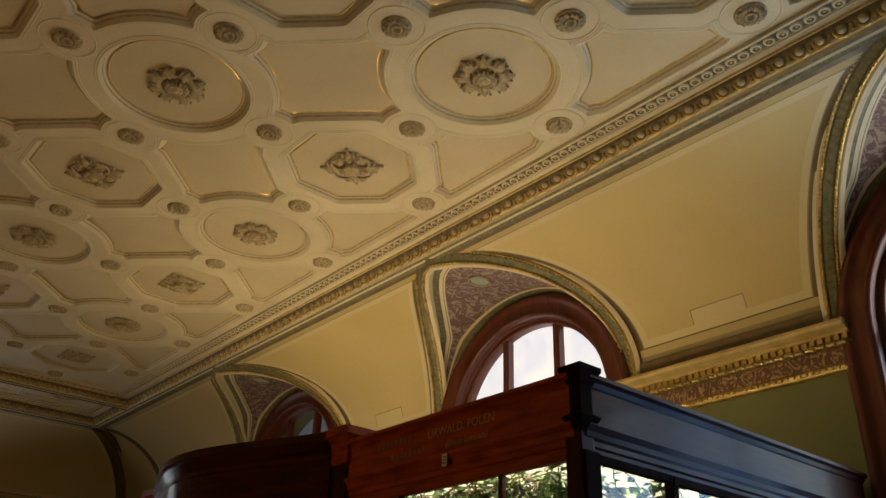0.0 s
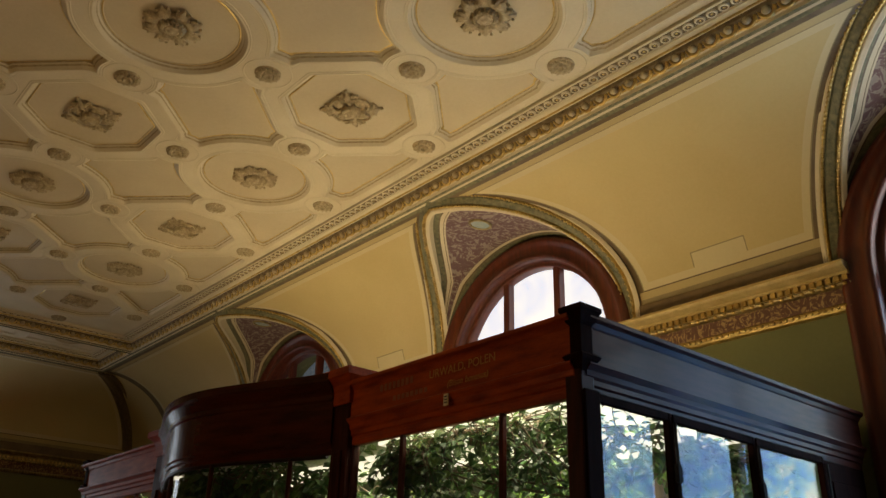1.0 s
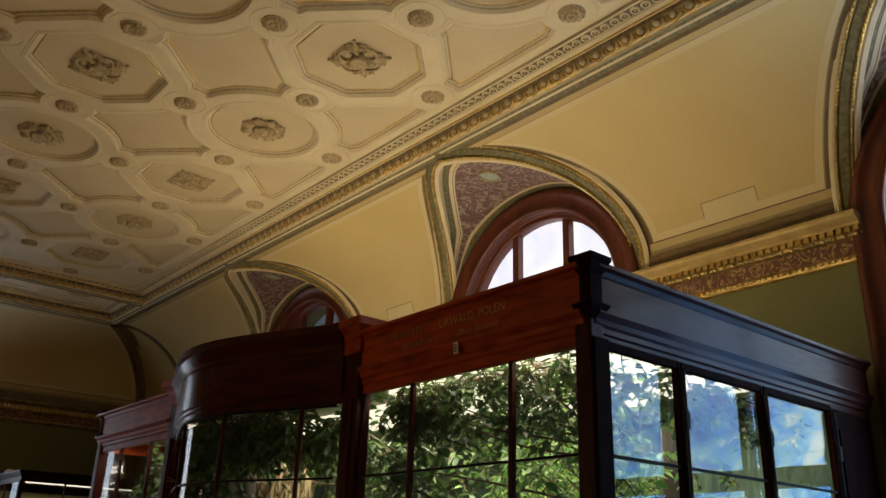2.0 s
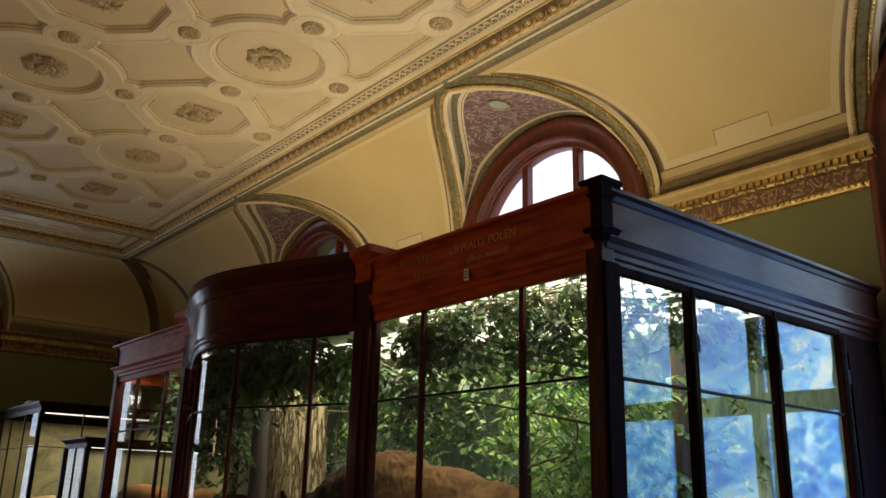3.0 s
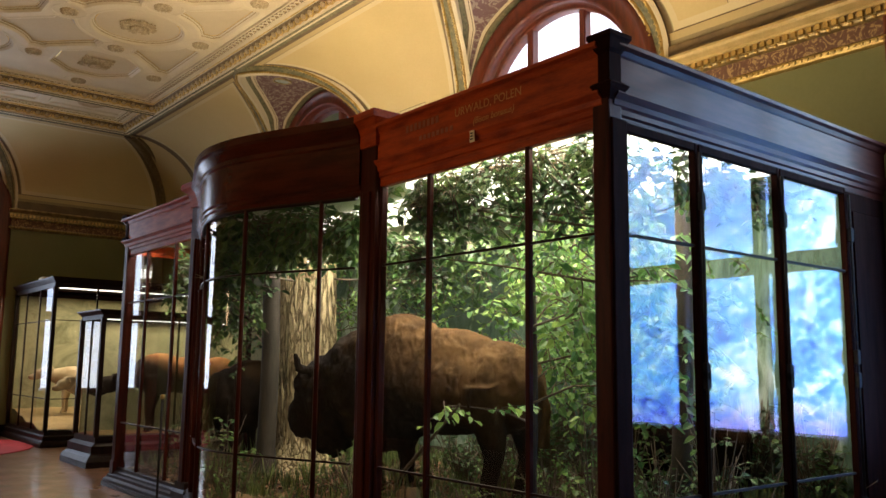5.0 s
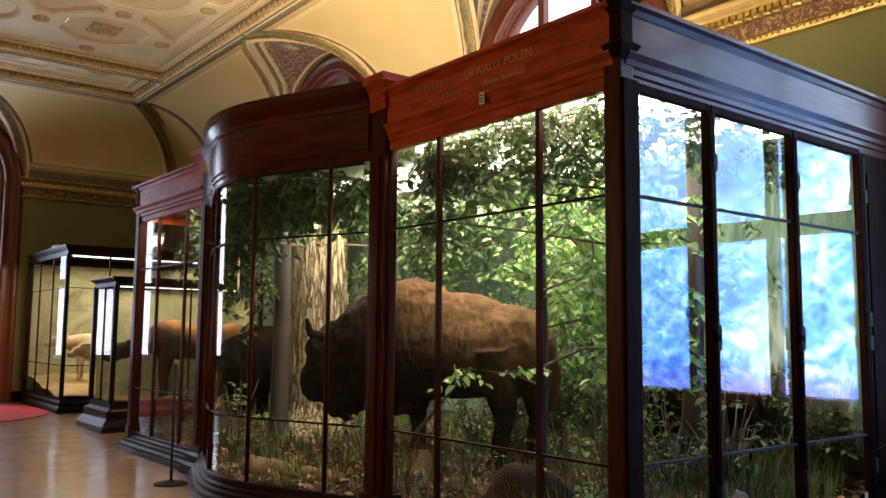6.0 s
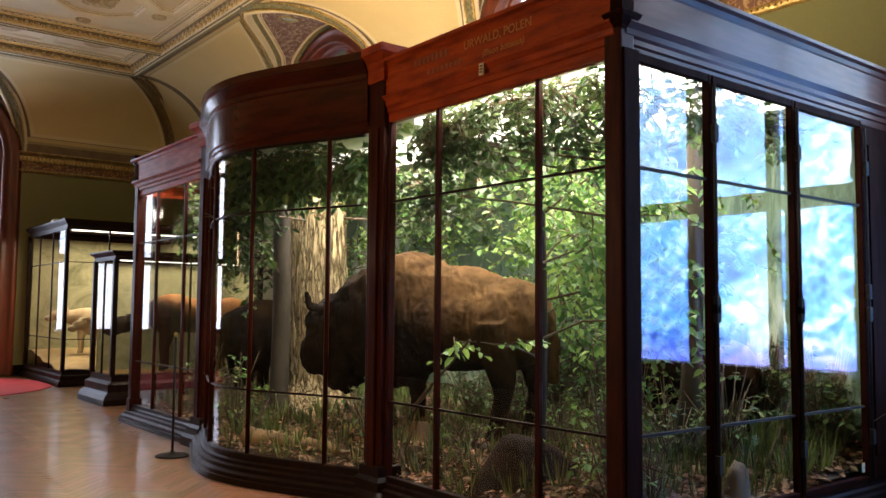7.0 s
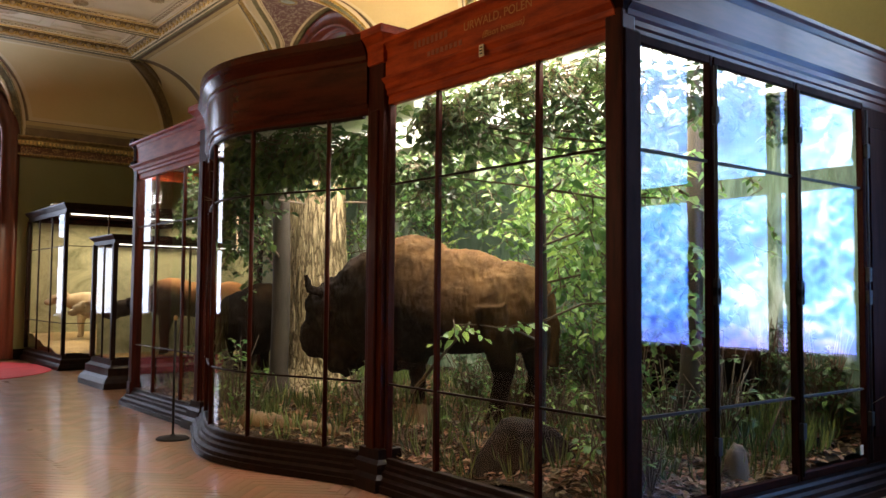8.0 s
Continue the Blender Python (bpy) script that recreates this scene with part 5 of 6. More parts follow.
# lamp strips under the roof, behind the entablature
for y0, y1, x0, x1, w in ((0.15, 2.2, 0.10, 0.32, 30), (0.3, 2.6, 0.5, 2.3, 120), (2.7, 5.6, 0.9, 1.6, 92), (5.85, 7.8, 0.10, 0.32, 18)):
    lp = thing("case_lamp", "frosted white lamp strip under the case roof", "lamp", "case lamps", at=((x0 + x1) / 2, (y0 + y1) / 2, 3.04))
    part("diffuser", boxed(-(x1 - x0) / 2, (x1 - x0) / 2, -(y1 - y0) / 2, (y1 - y0) / 2, -0.035, 0.012, 0), M_LIGHTPANEL, lp)
    area_lamp("case_lamp_light", Matrix.Translation(((x0 + x1) / 2, (y0 + y1) / 2, 2.995)), x1 - x0, y1 - y0, w, (1.0, 0.96, 0.85))

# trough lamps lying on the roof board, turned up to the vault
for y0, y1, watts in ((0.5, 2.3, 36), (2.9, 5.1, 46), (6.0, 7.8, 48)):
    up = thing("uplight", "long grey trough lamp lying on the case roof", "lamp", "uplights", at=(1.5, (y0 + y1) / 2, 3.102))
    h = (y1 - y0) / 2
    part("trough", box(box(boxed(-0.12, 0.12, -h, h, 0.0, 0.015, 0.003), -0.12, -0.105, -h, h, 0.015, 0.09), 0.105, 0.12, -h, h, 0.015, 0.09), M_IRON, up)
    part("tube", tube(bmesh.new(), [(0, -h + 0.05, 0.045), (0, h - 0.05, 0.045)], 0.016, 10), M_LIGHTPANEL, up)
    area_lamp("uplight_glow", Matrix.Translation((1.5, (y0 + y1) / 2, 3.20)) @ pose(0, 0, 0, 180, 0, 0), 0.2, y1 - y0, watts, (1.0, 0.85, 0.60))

# ---- inside the large case: forest scene ----
rnd = random.Random(7)


def ground_z(x, y):
    z = 0.30 + 0.10 * noise.noise(Vector((x * 0.8, y * 0.7, 3.1))) + 0.05 * noise.noise(Vector((x * 2.6, y * 2.6, 1.0)))
    return z + 0.06 * min(1.0, max(0.0, x - 0.2)) + 0.10 * max(0.0, x - 1.6) - 0.13 * max(0.0, 1 - max(0.0, y - 0.05) / 0.5)


def heap(name, x_of, y0, y1, nx, ny, height, material, label, category):
    """A modelled ground sheet between x_of(y) and its far side."""
    bm = bmesh.new()
    rows = []
    for j in range(ny + 1):
        y = y0 + (y1 - y0) * j / ny
        xa, xb = x_of(y)
        rows.append([(xa + (xb - xa) * i / nx, y, height(xa + (xb - xa) * i / nx, y)) for i in range(nx + 1)])
    strip(bm, rows)
    return tagged(part(name, bm, material, smooth=True), label, category, kind="structure")


def front_x(y):
    return bow_x(y) + 0.07 if PIL_A[1] < y < PIL_B[0] else 0.05


heap("ground", lambda y: (front_x(y), 3.2), 0.04, 7.84, 60, 130, lambda x, y: max(0.2, ground_z(x, y) - 0.10 * max(0, 1 - (x - front_x(y)) / 0.4)), M_SOIL, "dark leaf-strewn forest soil inside the case", "ground")

# painted backdrop, curved at its far end
bm = bmesh.new()
curve = [(3.2, 0.06), (3.2, 3.0), (3.2, 6.6)] + [(3.2 - 0.9 * (1 - math.cos(t)), 6.6 + 0.9 * math.sin(t)) for t in [math.pi / 2 * k / 8 for k in range(1, 9)]]
strip(bm, [[(x, y, z) for x, y in curve] for z in (0.2, 1.6, 3.04)])
tagged(part("painted_backdrop", bm, M_FOREST), "curved backdrop painted with a pale green forest", "painting")


class Leaves:
    """Collects folded leaf blades, then makes one mesh of them."""

    def __init__(self):
        self.v, self.f = [], []

    def add(self, base, along, up, length, width):
        a = Vector(along).normalized()
        s = a.cross(Vector(up))
        if s.length < 1e-3:
            s = a.orthogonal()
        s.normalize()
        n = s.cross(a)
        b = Vector(base)
        k = len(self.v)
        droop = n * (-0.14 * length)
        self.v += [b, b + a * length * 0.32 + s * width * 0.9 + n * width * 0.3, b + a * length * 0.72 + s * width * 0.7 + n * width * 0.18 + droop * 0.4, b + a * length + droop,
                   b + a * length * 0.72 - s * width * 0.7 + n * width * 0.18 + droop * 0.4, b + a * length * 0.32 - s * width * 0.9 + n * width * 0.3]
        self.f += [(k, k + 1, k + 2, k + 3), (k, k + 3, k + 4, k + 5)]

    def mesh(self, name, material, parent=None, label="", kind=""):
        me = bpy.data.meshes.new(name)
        me.from_pydata([tuple(v) for v in self.v], [], self.f)
        me.materials.append(material)
        ob = new(name, me)
        if parent is not None:
            ob.parent = parent
        return tagged(ob, label, kind=kind)


def unit(r=rnd):
    while True:
        v = Vector((r.uniform(-1, 1), r.uniform(-1, 1), r.uniform(-1, 1)))
        if 0.1 < v.length < 1:
            return v.normalized()


def spray(leaves, wood, start, way, length, size, gap=0.046, at=(0, 0, 0)):
    """A bending twig with leaves on both sides."""
    p, d = Vector(start), Vector(way).normalized()
    pts = [p.copy()]
    n = max(3, int(length / gap))
    for k in range(n):
        d = (d + unit() * 0.16 + Vector((0, 0, -0.05))).normalized()
        p = p + d * gap
        p.x, p.y, p.z = max(p.x, front_x(p.y + at[1]) + 0.09 - at[0]), max(p.y, 0.10 - at[1]), min(p.z, 2.96)
        pts.append(p.copy())
        side = d.cross(Vector((0, 0, 1)))
        if side.length < 0.1:
            side = d.orthogonal()
        side.normalize()
        s = 1 if k % 2 else -1
        a = (d * 0.55 + side * s * 0.85 + unit() * 0.4 + Vector((0, 0, -0.25))).normalized()
        sz = size * rnd.uniform(0.6, 1.15)
        leaves.add(p, a, (unit() * 0.6 + Vector((0, 0, 1))), sz, sz * 0.36)
    tube(wood, pts[::2] if len(pts) > 4 else pts, [0.006 - 0.004 * k / len(pts[::2] if len(pts) > 4 else pts) for k in range(len(pts[::2] if len(pts) > 4 else pts))], 4)


def tree(name, label, base, lean, height, r0, r1, bark, zones, leaf_mat, leaf_size, rough=0.0, sides=14):
    """A tapered trunk, limbs that reach to each zone of foliage, and a crown of leafy sprays."""
    t = thing(name, label, "tree")
    bm = bmesh.new()
    b, n = Vector(base), 150 if rough else 16
    rows = []
    for k in range(n + 1):
        s = k / n
        c = b + Vector((lean[0] * s + 0.02 * math.sin(5 * s), lean[1] * s + 0.02 * math.cos(4 * s), height * s))
        flare = 1 + 0.8 * max(0, 1 - s * 7) ** 2
        row = []
        for q in range(sides):
            th = 2 * math.pi * q / sides
            r = (r0 + (r1 - r0) * s) * flare
            if rough:
                wob = 0.22 * noise.noise(Vector((math.cos(th) * 2, math.sin(th) * 2, c.z * 3.2)))
                near = noise.voronoi(Vector((math.cos(th + wob) * 6.0, math.sin(th + wob) * 6.0, c.z * 2.0 + 0.6 * math.sin(4 * th))))[0]
                crack = near[1] - near[0]
                plate = min(1.0, crack * 2.6) ** 0.7 + 0.16 * noise.noise(Vector((math.cos(th) * 16, math.sin(th) * 16, c.z * 9)))
                r *= 1 + rough * (plate - 1)
            row.append((c.x + r * math.cos(th), c.y + r * math.sin(th), c.z))
        rows.append(row)
    strip(bm, rows, close=True)
    part("trunk", bm, bark, t)
    leaves, wood = Leaves(), bmesh.new()
    for (cx, cy, cz), (sx, sy, sz), count, length in zones:
        foot = b + Vector((lean[0], lean[1], height)) * min(0.98, max(0.2, (cz - b.z) / height * (1.02 if rough else 0.85)))
        mid = foot.lerp(Vector((cx, cy, cz)), 0.5) + unit() * 0.08
        tube(wood, [foot, mid, Vector((cx, cy, cz))], [min(0.018, max(0.010, r1 * 0.4)), 0.008, 0.004], 6)
        for k in range(count):
            u = unit() * (rnd.random() ** 0.4)
            p = Vector((cx + u.x * sx, cy + u.y * sy, min(2.93, cz + u.z * sz)))
            spray(leaves, wood, p, unit() + Vector((0, 0, -0.2)), length * rnd.uniform(0.6, 1.3), leaf_size)
            if k % 4 == 0:
                tube(wood, [Vector((cx, cy, cz)).lerp(p, 0.2), p], [0.007, 0.004], 4)
    part("limb", wood, M_TWIG, t)
    leaves.mesh("crown", leaf_mat, t, kind="stuff")
    return t


tree("beech_tree", "young beech with thin grey stem and light green leaves", (1.05, 1.66, 0.3), (0.10, 0.10, 0), 2.45, 0.045, 0.025, M_BARKDARK,
     [((1.2, 1.1, 2.55), (0.6, 0.9, 0.35), 84, 0.36), ((0.8, 0.6, 2.1), (0.5, 0.5, 0.4), 46, 0.36), ((1.5, 1.7, 2.1), (0.6, 0.8, 0.5), 60, 0.36),
      ((0.50, 1.75, 1.22), (0.10, 0.48, 0.12), 6, 0.30), ((2.2, 2.5, 2.3), (0.5, 0.9, 0.6), 100, 0.34), ((0.9, 0.55, 1.4), (0.45, 0.4, 0.35), 44, 0.3), ((1.5, 1.3, 1.75), (0.5, 0.5, 0.3), 50, 0.3), ((2.0, 2.2, 1.6), (0.4, 0.6, 0.5), 50, 0.32)], M_LEAF, 0.098)
# hanging leaves take the darker copy, their backlit shade put into colour
tree("rowan_tree", "slim tree hanging over the front glass, leaves darkened as if backlit", (0.50, 0.28, 0.28), (0.05, 0.2, 0), 2.5, 0.035, 0.02, M_BARKDARK,
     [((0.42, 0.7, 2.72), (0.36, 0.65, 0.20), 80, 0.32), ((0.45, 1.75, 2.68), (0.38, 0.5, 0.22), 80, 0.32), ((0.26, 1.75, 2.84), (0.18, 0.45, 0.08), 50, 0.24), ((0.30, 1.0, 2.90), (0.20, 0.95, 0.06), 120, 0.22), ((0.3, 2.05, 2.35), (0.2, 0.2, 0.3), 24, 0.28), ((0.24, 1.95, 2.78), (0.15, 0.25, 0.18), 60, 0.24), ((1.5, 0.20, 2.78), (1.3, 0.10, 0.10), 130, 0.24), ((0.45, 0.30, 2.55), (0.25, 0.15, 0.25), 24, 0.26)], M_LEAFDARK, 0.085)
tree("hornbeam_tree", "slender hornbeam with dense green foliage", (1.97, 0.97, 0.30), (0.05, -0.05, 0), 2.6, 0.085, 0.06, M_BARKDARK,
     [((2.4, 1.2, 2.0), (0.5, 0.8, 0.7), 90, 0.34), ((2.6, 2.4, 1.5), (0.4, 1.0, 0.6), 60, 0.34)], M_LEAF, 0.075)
# leaves behind the bowed glass darkened to read as backlit silhouettes
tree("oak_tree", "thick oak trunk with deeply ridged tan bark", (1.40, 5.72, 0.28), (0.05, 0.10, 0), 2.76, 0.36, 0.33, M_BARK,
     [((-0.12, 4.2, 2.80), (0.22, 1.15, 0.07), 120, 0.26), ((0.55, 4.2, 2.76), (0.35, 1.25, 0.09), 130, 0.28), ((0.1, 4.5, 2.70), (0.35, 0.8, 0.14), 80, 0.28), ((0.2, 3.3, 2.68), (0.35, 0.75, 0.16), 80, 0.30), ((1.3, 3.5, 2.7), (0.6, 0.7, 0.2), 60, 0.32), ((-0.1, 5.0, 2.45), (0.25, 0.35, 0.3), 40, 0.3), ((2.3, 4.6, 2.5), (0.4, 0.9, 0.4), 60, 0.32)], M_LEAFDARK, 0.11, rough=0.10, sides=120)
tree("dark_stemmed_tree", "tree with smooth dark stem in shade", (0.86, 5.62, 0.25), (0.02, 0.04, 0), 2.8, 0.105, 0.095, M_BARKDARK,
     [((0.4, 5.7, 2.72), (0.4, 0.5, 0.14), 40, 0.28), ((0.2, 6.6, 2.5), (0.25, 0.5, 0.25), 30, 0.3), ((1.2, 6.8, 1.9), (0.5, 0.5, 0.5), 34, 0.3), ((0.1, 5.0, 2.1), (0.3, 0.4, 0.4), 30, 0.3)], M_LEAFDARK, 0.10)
tree("small_lime_tree", "small bright leaved tree beside the glass end", (1.3, 7.2, 0.3), (0.05, -0.1, 0), 2.3, 0.035, 0.02, M_BARKDARK,
     [((0.9, 7.0, 2.3), (0.5, 0.5, 0.4), 50, 0.3), ((2.3, 6.3, 2.2), (0.6, 0.6, 0.6), 70, 0.32), ((2.4, 4.8, 2.1), (0.5, 0.9, 0.7), 100, 0.32), ((2.5, 3.6, 1.5), (0.4, 0.9, 0.6), 70, 0.32)], M_LEAF, 0.08)


def shrub(x, y, h, spread, count, leaf_mat, size, label):
    z = ground_z(x, y) - 0.03
    s = thing("shrub", label, "shrub", at=(x, y, z))
    leaves, wood = Leaves(), bmesh.new()
    for k in range(count):
        a = rnd.uniform(0, 2 * math.pi)
        tip = Vector((math.cos(a) * spread * rnd.random(), math.sin(a) * spread * rnd.random(), h * rnd.uniform(0.35, 1)))
        tube(wood, [Vector((0, 0, 0)), tip * 0.5 + unit() * 0.03, tip], [0.008, 0.006, 0.003], 4)
        spray(leaves, wood, tip * rnd.uniform(0.4, 0.9), unit() + Vector((0, 0, 0.4)), rnd.uniform(0.15, 0.3), size, at=(x, y, z))
    part("stems", wood, M_TWIG, s)
    leaves.mesh("foliage", leaf_mat, s, kind="stuff")
    return s


# M_LEAFDARK shrubs carry the shade in their leaf colour
for x, y, h, sp, n, m, sz, lb in ((0.28, 0.30, 0.62, 0.2, 14, M_LEAF, 0.07, "low leafy shrub beside the case corner"), (0.62, 0.62, 0.95, 0.25, 30, M_LEAF, 0.075, "bright green shrub among leaf litter"),
                                  (0.55, 0.24, 0.55, 0.2, 10, M_LEAFDARK, 0.06, "small shrub behind the glass doors"), (1.9, 0.6, 0.8, 0.35, 20, M_LEAFDARK, 0.07, "dark green shrub behind the log"),
                                  (2.3, 1.7, 0.9, 0.4, 26, M_LEAF, 0.075, "green shrub before the painted forest"), (2.2, 3.0, 0.9, 0.45, 24, M_LEAF, 0.075, "green shrub before the painted forest"),
                                  (0.35, 3.05, 0.5, 0.25, 14, M_LEAFDARK, 0.06, "low dark shrub by the bowed glass"), (0.0, 4.5, 0.45, 0.3, 14, M_LEAFDARK, 0.06, "low dark shrub by the bowed glass"),
                                  (1.45, 0.75, 0.50, 0.35, 14, M_LEAFDARK, 0.065, "undergrowth behind the glass doors, shade put into its leaf colour"), (1.85, 1.10, 0.75, 0.4, 18, M_LEAFDARK, 0.07, "undergrowth behind the glass doors, shade put into its leaf colour"), (2.45, 0.95, 0.75, 0.4, 18, M_LEAFDARK, 0.07, "undergrowth behind the glass doors, shade put into its leaf colour"), (2.75, 1.25, 0.95, 0.4, 20, M_LEAFDARK, 0.07, "undergrowth behind the glass doors, shade put into its leaf colour"),
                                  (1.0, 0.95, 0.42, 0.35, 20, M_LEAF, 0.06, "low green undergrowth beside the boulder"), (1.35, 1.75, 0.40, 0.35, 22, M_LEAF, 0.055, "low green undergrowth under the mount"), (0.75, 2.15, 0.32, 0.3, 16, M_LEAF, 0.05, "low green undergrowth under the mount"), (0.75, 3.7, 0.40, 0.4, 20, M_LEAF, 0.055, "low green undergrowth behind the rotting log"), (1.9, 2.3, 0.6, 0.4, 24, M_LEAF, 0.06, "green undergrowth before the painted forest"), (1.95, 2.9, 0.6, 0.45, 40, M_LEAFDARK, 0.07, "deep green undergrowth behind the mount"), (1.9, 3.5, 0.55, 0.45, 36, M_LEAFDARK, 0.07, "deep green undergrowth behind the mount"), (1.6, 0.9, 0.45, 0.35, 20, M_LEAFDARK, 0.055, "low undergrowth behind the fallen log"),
                                  (0.05, 5.0, 0.9, 0.3, 18, M_LEAF, 0.07, "leafy shrub by the bowed glass"), (0.4, 6.6, 1.0, 0.35, 24, M_LEAFDARK, 0.07, "dark shrub in the far bay")):
    shrub(x, y, h, sp, n, m, sz, lb)


# thicket added to darken the backdrop's foot; its leaf colour carries shade
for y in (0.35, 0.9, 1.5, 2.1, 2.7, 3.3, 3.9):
    shrub(2.85, y, 0.85, 0.5, 60, M_LEAFDARK, 0.08, "added thicket at the foot of the painted forest, leaves darkened as shade")


def scatter(name, label, category, count, area, material, make):
    """Loose small things strewn over the case floor, one object."""
    leaves = Leaves()
    for k in range(count):
        x0, x1, y0, y1 = area
        y = rnd.uniform(y0, y1)
        x = rnd.uniform(max(x0, front_x(y) + 0.03), x1)
        make(leaves, x, y, ground_z(x, y) - 0.10 * max(0, 1 - (x - front_x(y)) / 0.4))
    return tagged(leaves.mesh(name, material), label, category, kind="stuff")


def litter(l, x, y, z):
    l.add((x, y, max(z, 0.2) + rnd.uniform(0.005, 0.03)), unit() * Vector((1, 1, 0.25)), (unit() * 0.5 + Vector((0, 0, 1))), rnd.uniform(0.05, 0.085), rnd.uniform(0.016, 0.026))


def tuft(l, x, y, z):
    for k in range(7):
        a = unit()
        l.add((x + a.x * 0.03, y + a.y * 0.03, max(z, 0.2) - 0.01), Vector((a.x * 0.55, a.y * 0.55, 1)), a, rnd.uniform(0.06, 0.24), 0.0045)


scatter("leaf_litter", "strewn dry brown leaves on the soil", "leaf litter", 8500, (-0.6, 2.2, 0.06, 7.7), M_DRYLEAF, litter)
scatter("grass", "thin tufts of green grass", "grass", 760, (-0.4, 2.8, 0.15, 7.6), M_GRASS, tuft)
scatter("leaf_litter", "strewn dry leaves along the glass doors", "leaf litter", 1500, (0.12, 3.15, 0.05, 0.7), M_DRYLEAF, litter)
scatter("grass", "green grass tufts behind the glass doors", "grass", 130, (1.3, 3.1, 0.12, 0.8), M_GRASS, tuft)


def remeshed(name, bm, material, voxel, label, category, at=None, soft=4, shag=0.0):
    """Melts joined lumps into one skin."""
    me = bpy.data.meshes.new(name)
    bm.to_mesh(me)
    bm.free()
    tmp = new(name, me)
    r = tmp.modifiers.new("melt", "REMESH")
    r.mode, r.voxel_size, r.use_smooth_shade = "VOXEL", voxel, True
    s = tmp.modifiers.new("soften", "SMOOTH")
    s.iterations, s.factor = soft, 0.5
    done = bpy.data.meshes.new_from_object(tmp.evaluated_get(bpy.context.evaluated_depsgraph_get()))
    bpy.data.objects.remove(tmp)
    done.materials.clear()
    for m in (material if isinstance(material, (list, tuple)) else [material]):
        done.materials.append(m)
    done.polygons.foreach_set("use_smooth", [True] * len(done.polygons))
    if shag:
        # hair: locks that hang down, finest on the back
        normals = [v.normal.copy() for v in done.vertices]
        places = [v.co.copy() for v in done.vertices]
        flat = []
        for p, nn in zip(places, normals):
            k = noise.noise(Vector((p.x * 26, p.y * 26, p.z * 9))) + 0.7 * noise.noise(Vector((p.x * 55, p.y * 55, p.z * 24)))
            flat += list(p + nn * shag * k)
        done.vertices.foreach_set("co", flat)
        done.update()
    ob = new(name, done)
    if at is not None:
        ob.matrix_basis = at
    return tagged(ob, label, category)


def legs_and_tail(bm, k, bulk, thick, top, spread=0.17):
    for x, y in ((spread, -0.92), (-spread, -0.80), (spread, 0.30), (-spread, 0.44)):
        tube(bm, [Vector(p) * k for p in ((x * bulk, y, top), (x * bulk, y - 0.02, 0.62), (x * bulk, y + 0.02 * (1 if y > 0 else -3), 0.36), (x * bulk, y, 0.10), (x * bulk, y + 0.04, -0.06))], [0.20 * k * thick, 0.15 * k * thick, 0.085 * k * thick, 0.07 * k * thick, 0.085 * k * thick], 12)
    tube(bm, [Vector(p) * k for p in ((0, -1.16, 1.05), (0.0, -1.25, 0.8), (0.0, -1.22, 0.45))], [0.045 * k, 0.035 * k, 0.055 * k], 8)


def bison_shape(k):
    """A plain heavy-shouldered display figure, head towards +y and turned a little aside."""
    bm = bmesh.new()
    B = lambda c, s, r=0.04: blob(bm, Vector(c) * k, [q * k for q in s], sub=4, rough=r, freq=4.0)
    B((0, -0.25, 0.93), (0.37, 0.85, 0.42))
    B((0, 0.26, 1.02), (0.38, 0.62, 0.58))
    B((0, -0.22, 1.04), (0.32, 0.72, 0.42))
    B((0, -0.80, 0.94), (0.33, 0.42, 0.40))
    B((-0.02, 0.62, 0.95), (0.34, 0.56, 0.50), 0.12)
    B((-0.08, 1.12, 0.86), (0.27, 0.30, 0.33), 0.2)
    B((-0.14, 1.30, 0.62), (0.17, 0.18, 0.22), 0.12)
    B((-0.06, 1.02, 0.50), (0.17, 0.24, 0.26), 0.3)
    B((0, 0.45, 0.62), (0.26, 0.40, 0.30), 0.2)
    legs_and_tail(bm, k, 1.15, 1.0, 0.95)
    for s in (-1, 1):
        tube(bm, [Vector(p) * k for p in ((-0.10 + s * 0.20, 1.10, 1.06), (-0.10 + s * 0.36, 1.12, 1.08), (-0.10 + s * 0.40, 1.13, 1.22))], [0.05 * k, 0.042 * k, 0.025 * k], 8)
    return bm


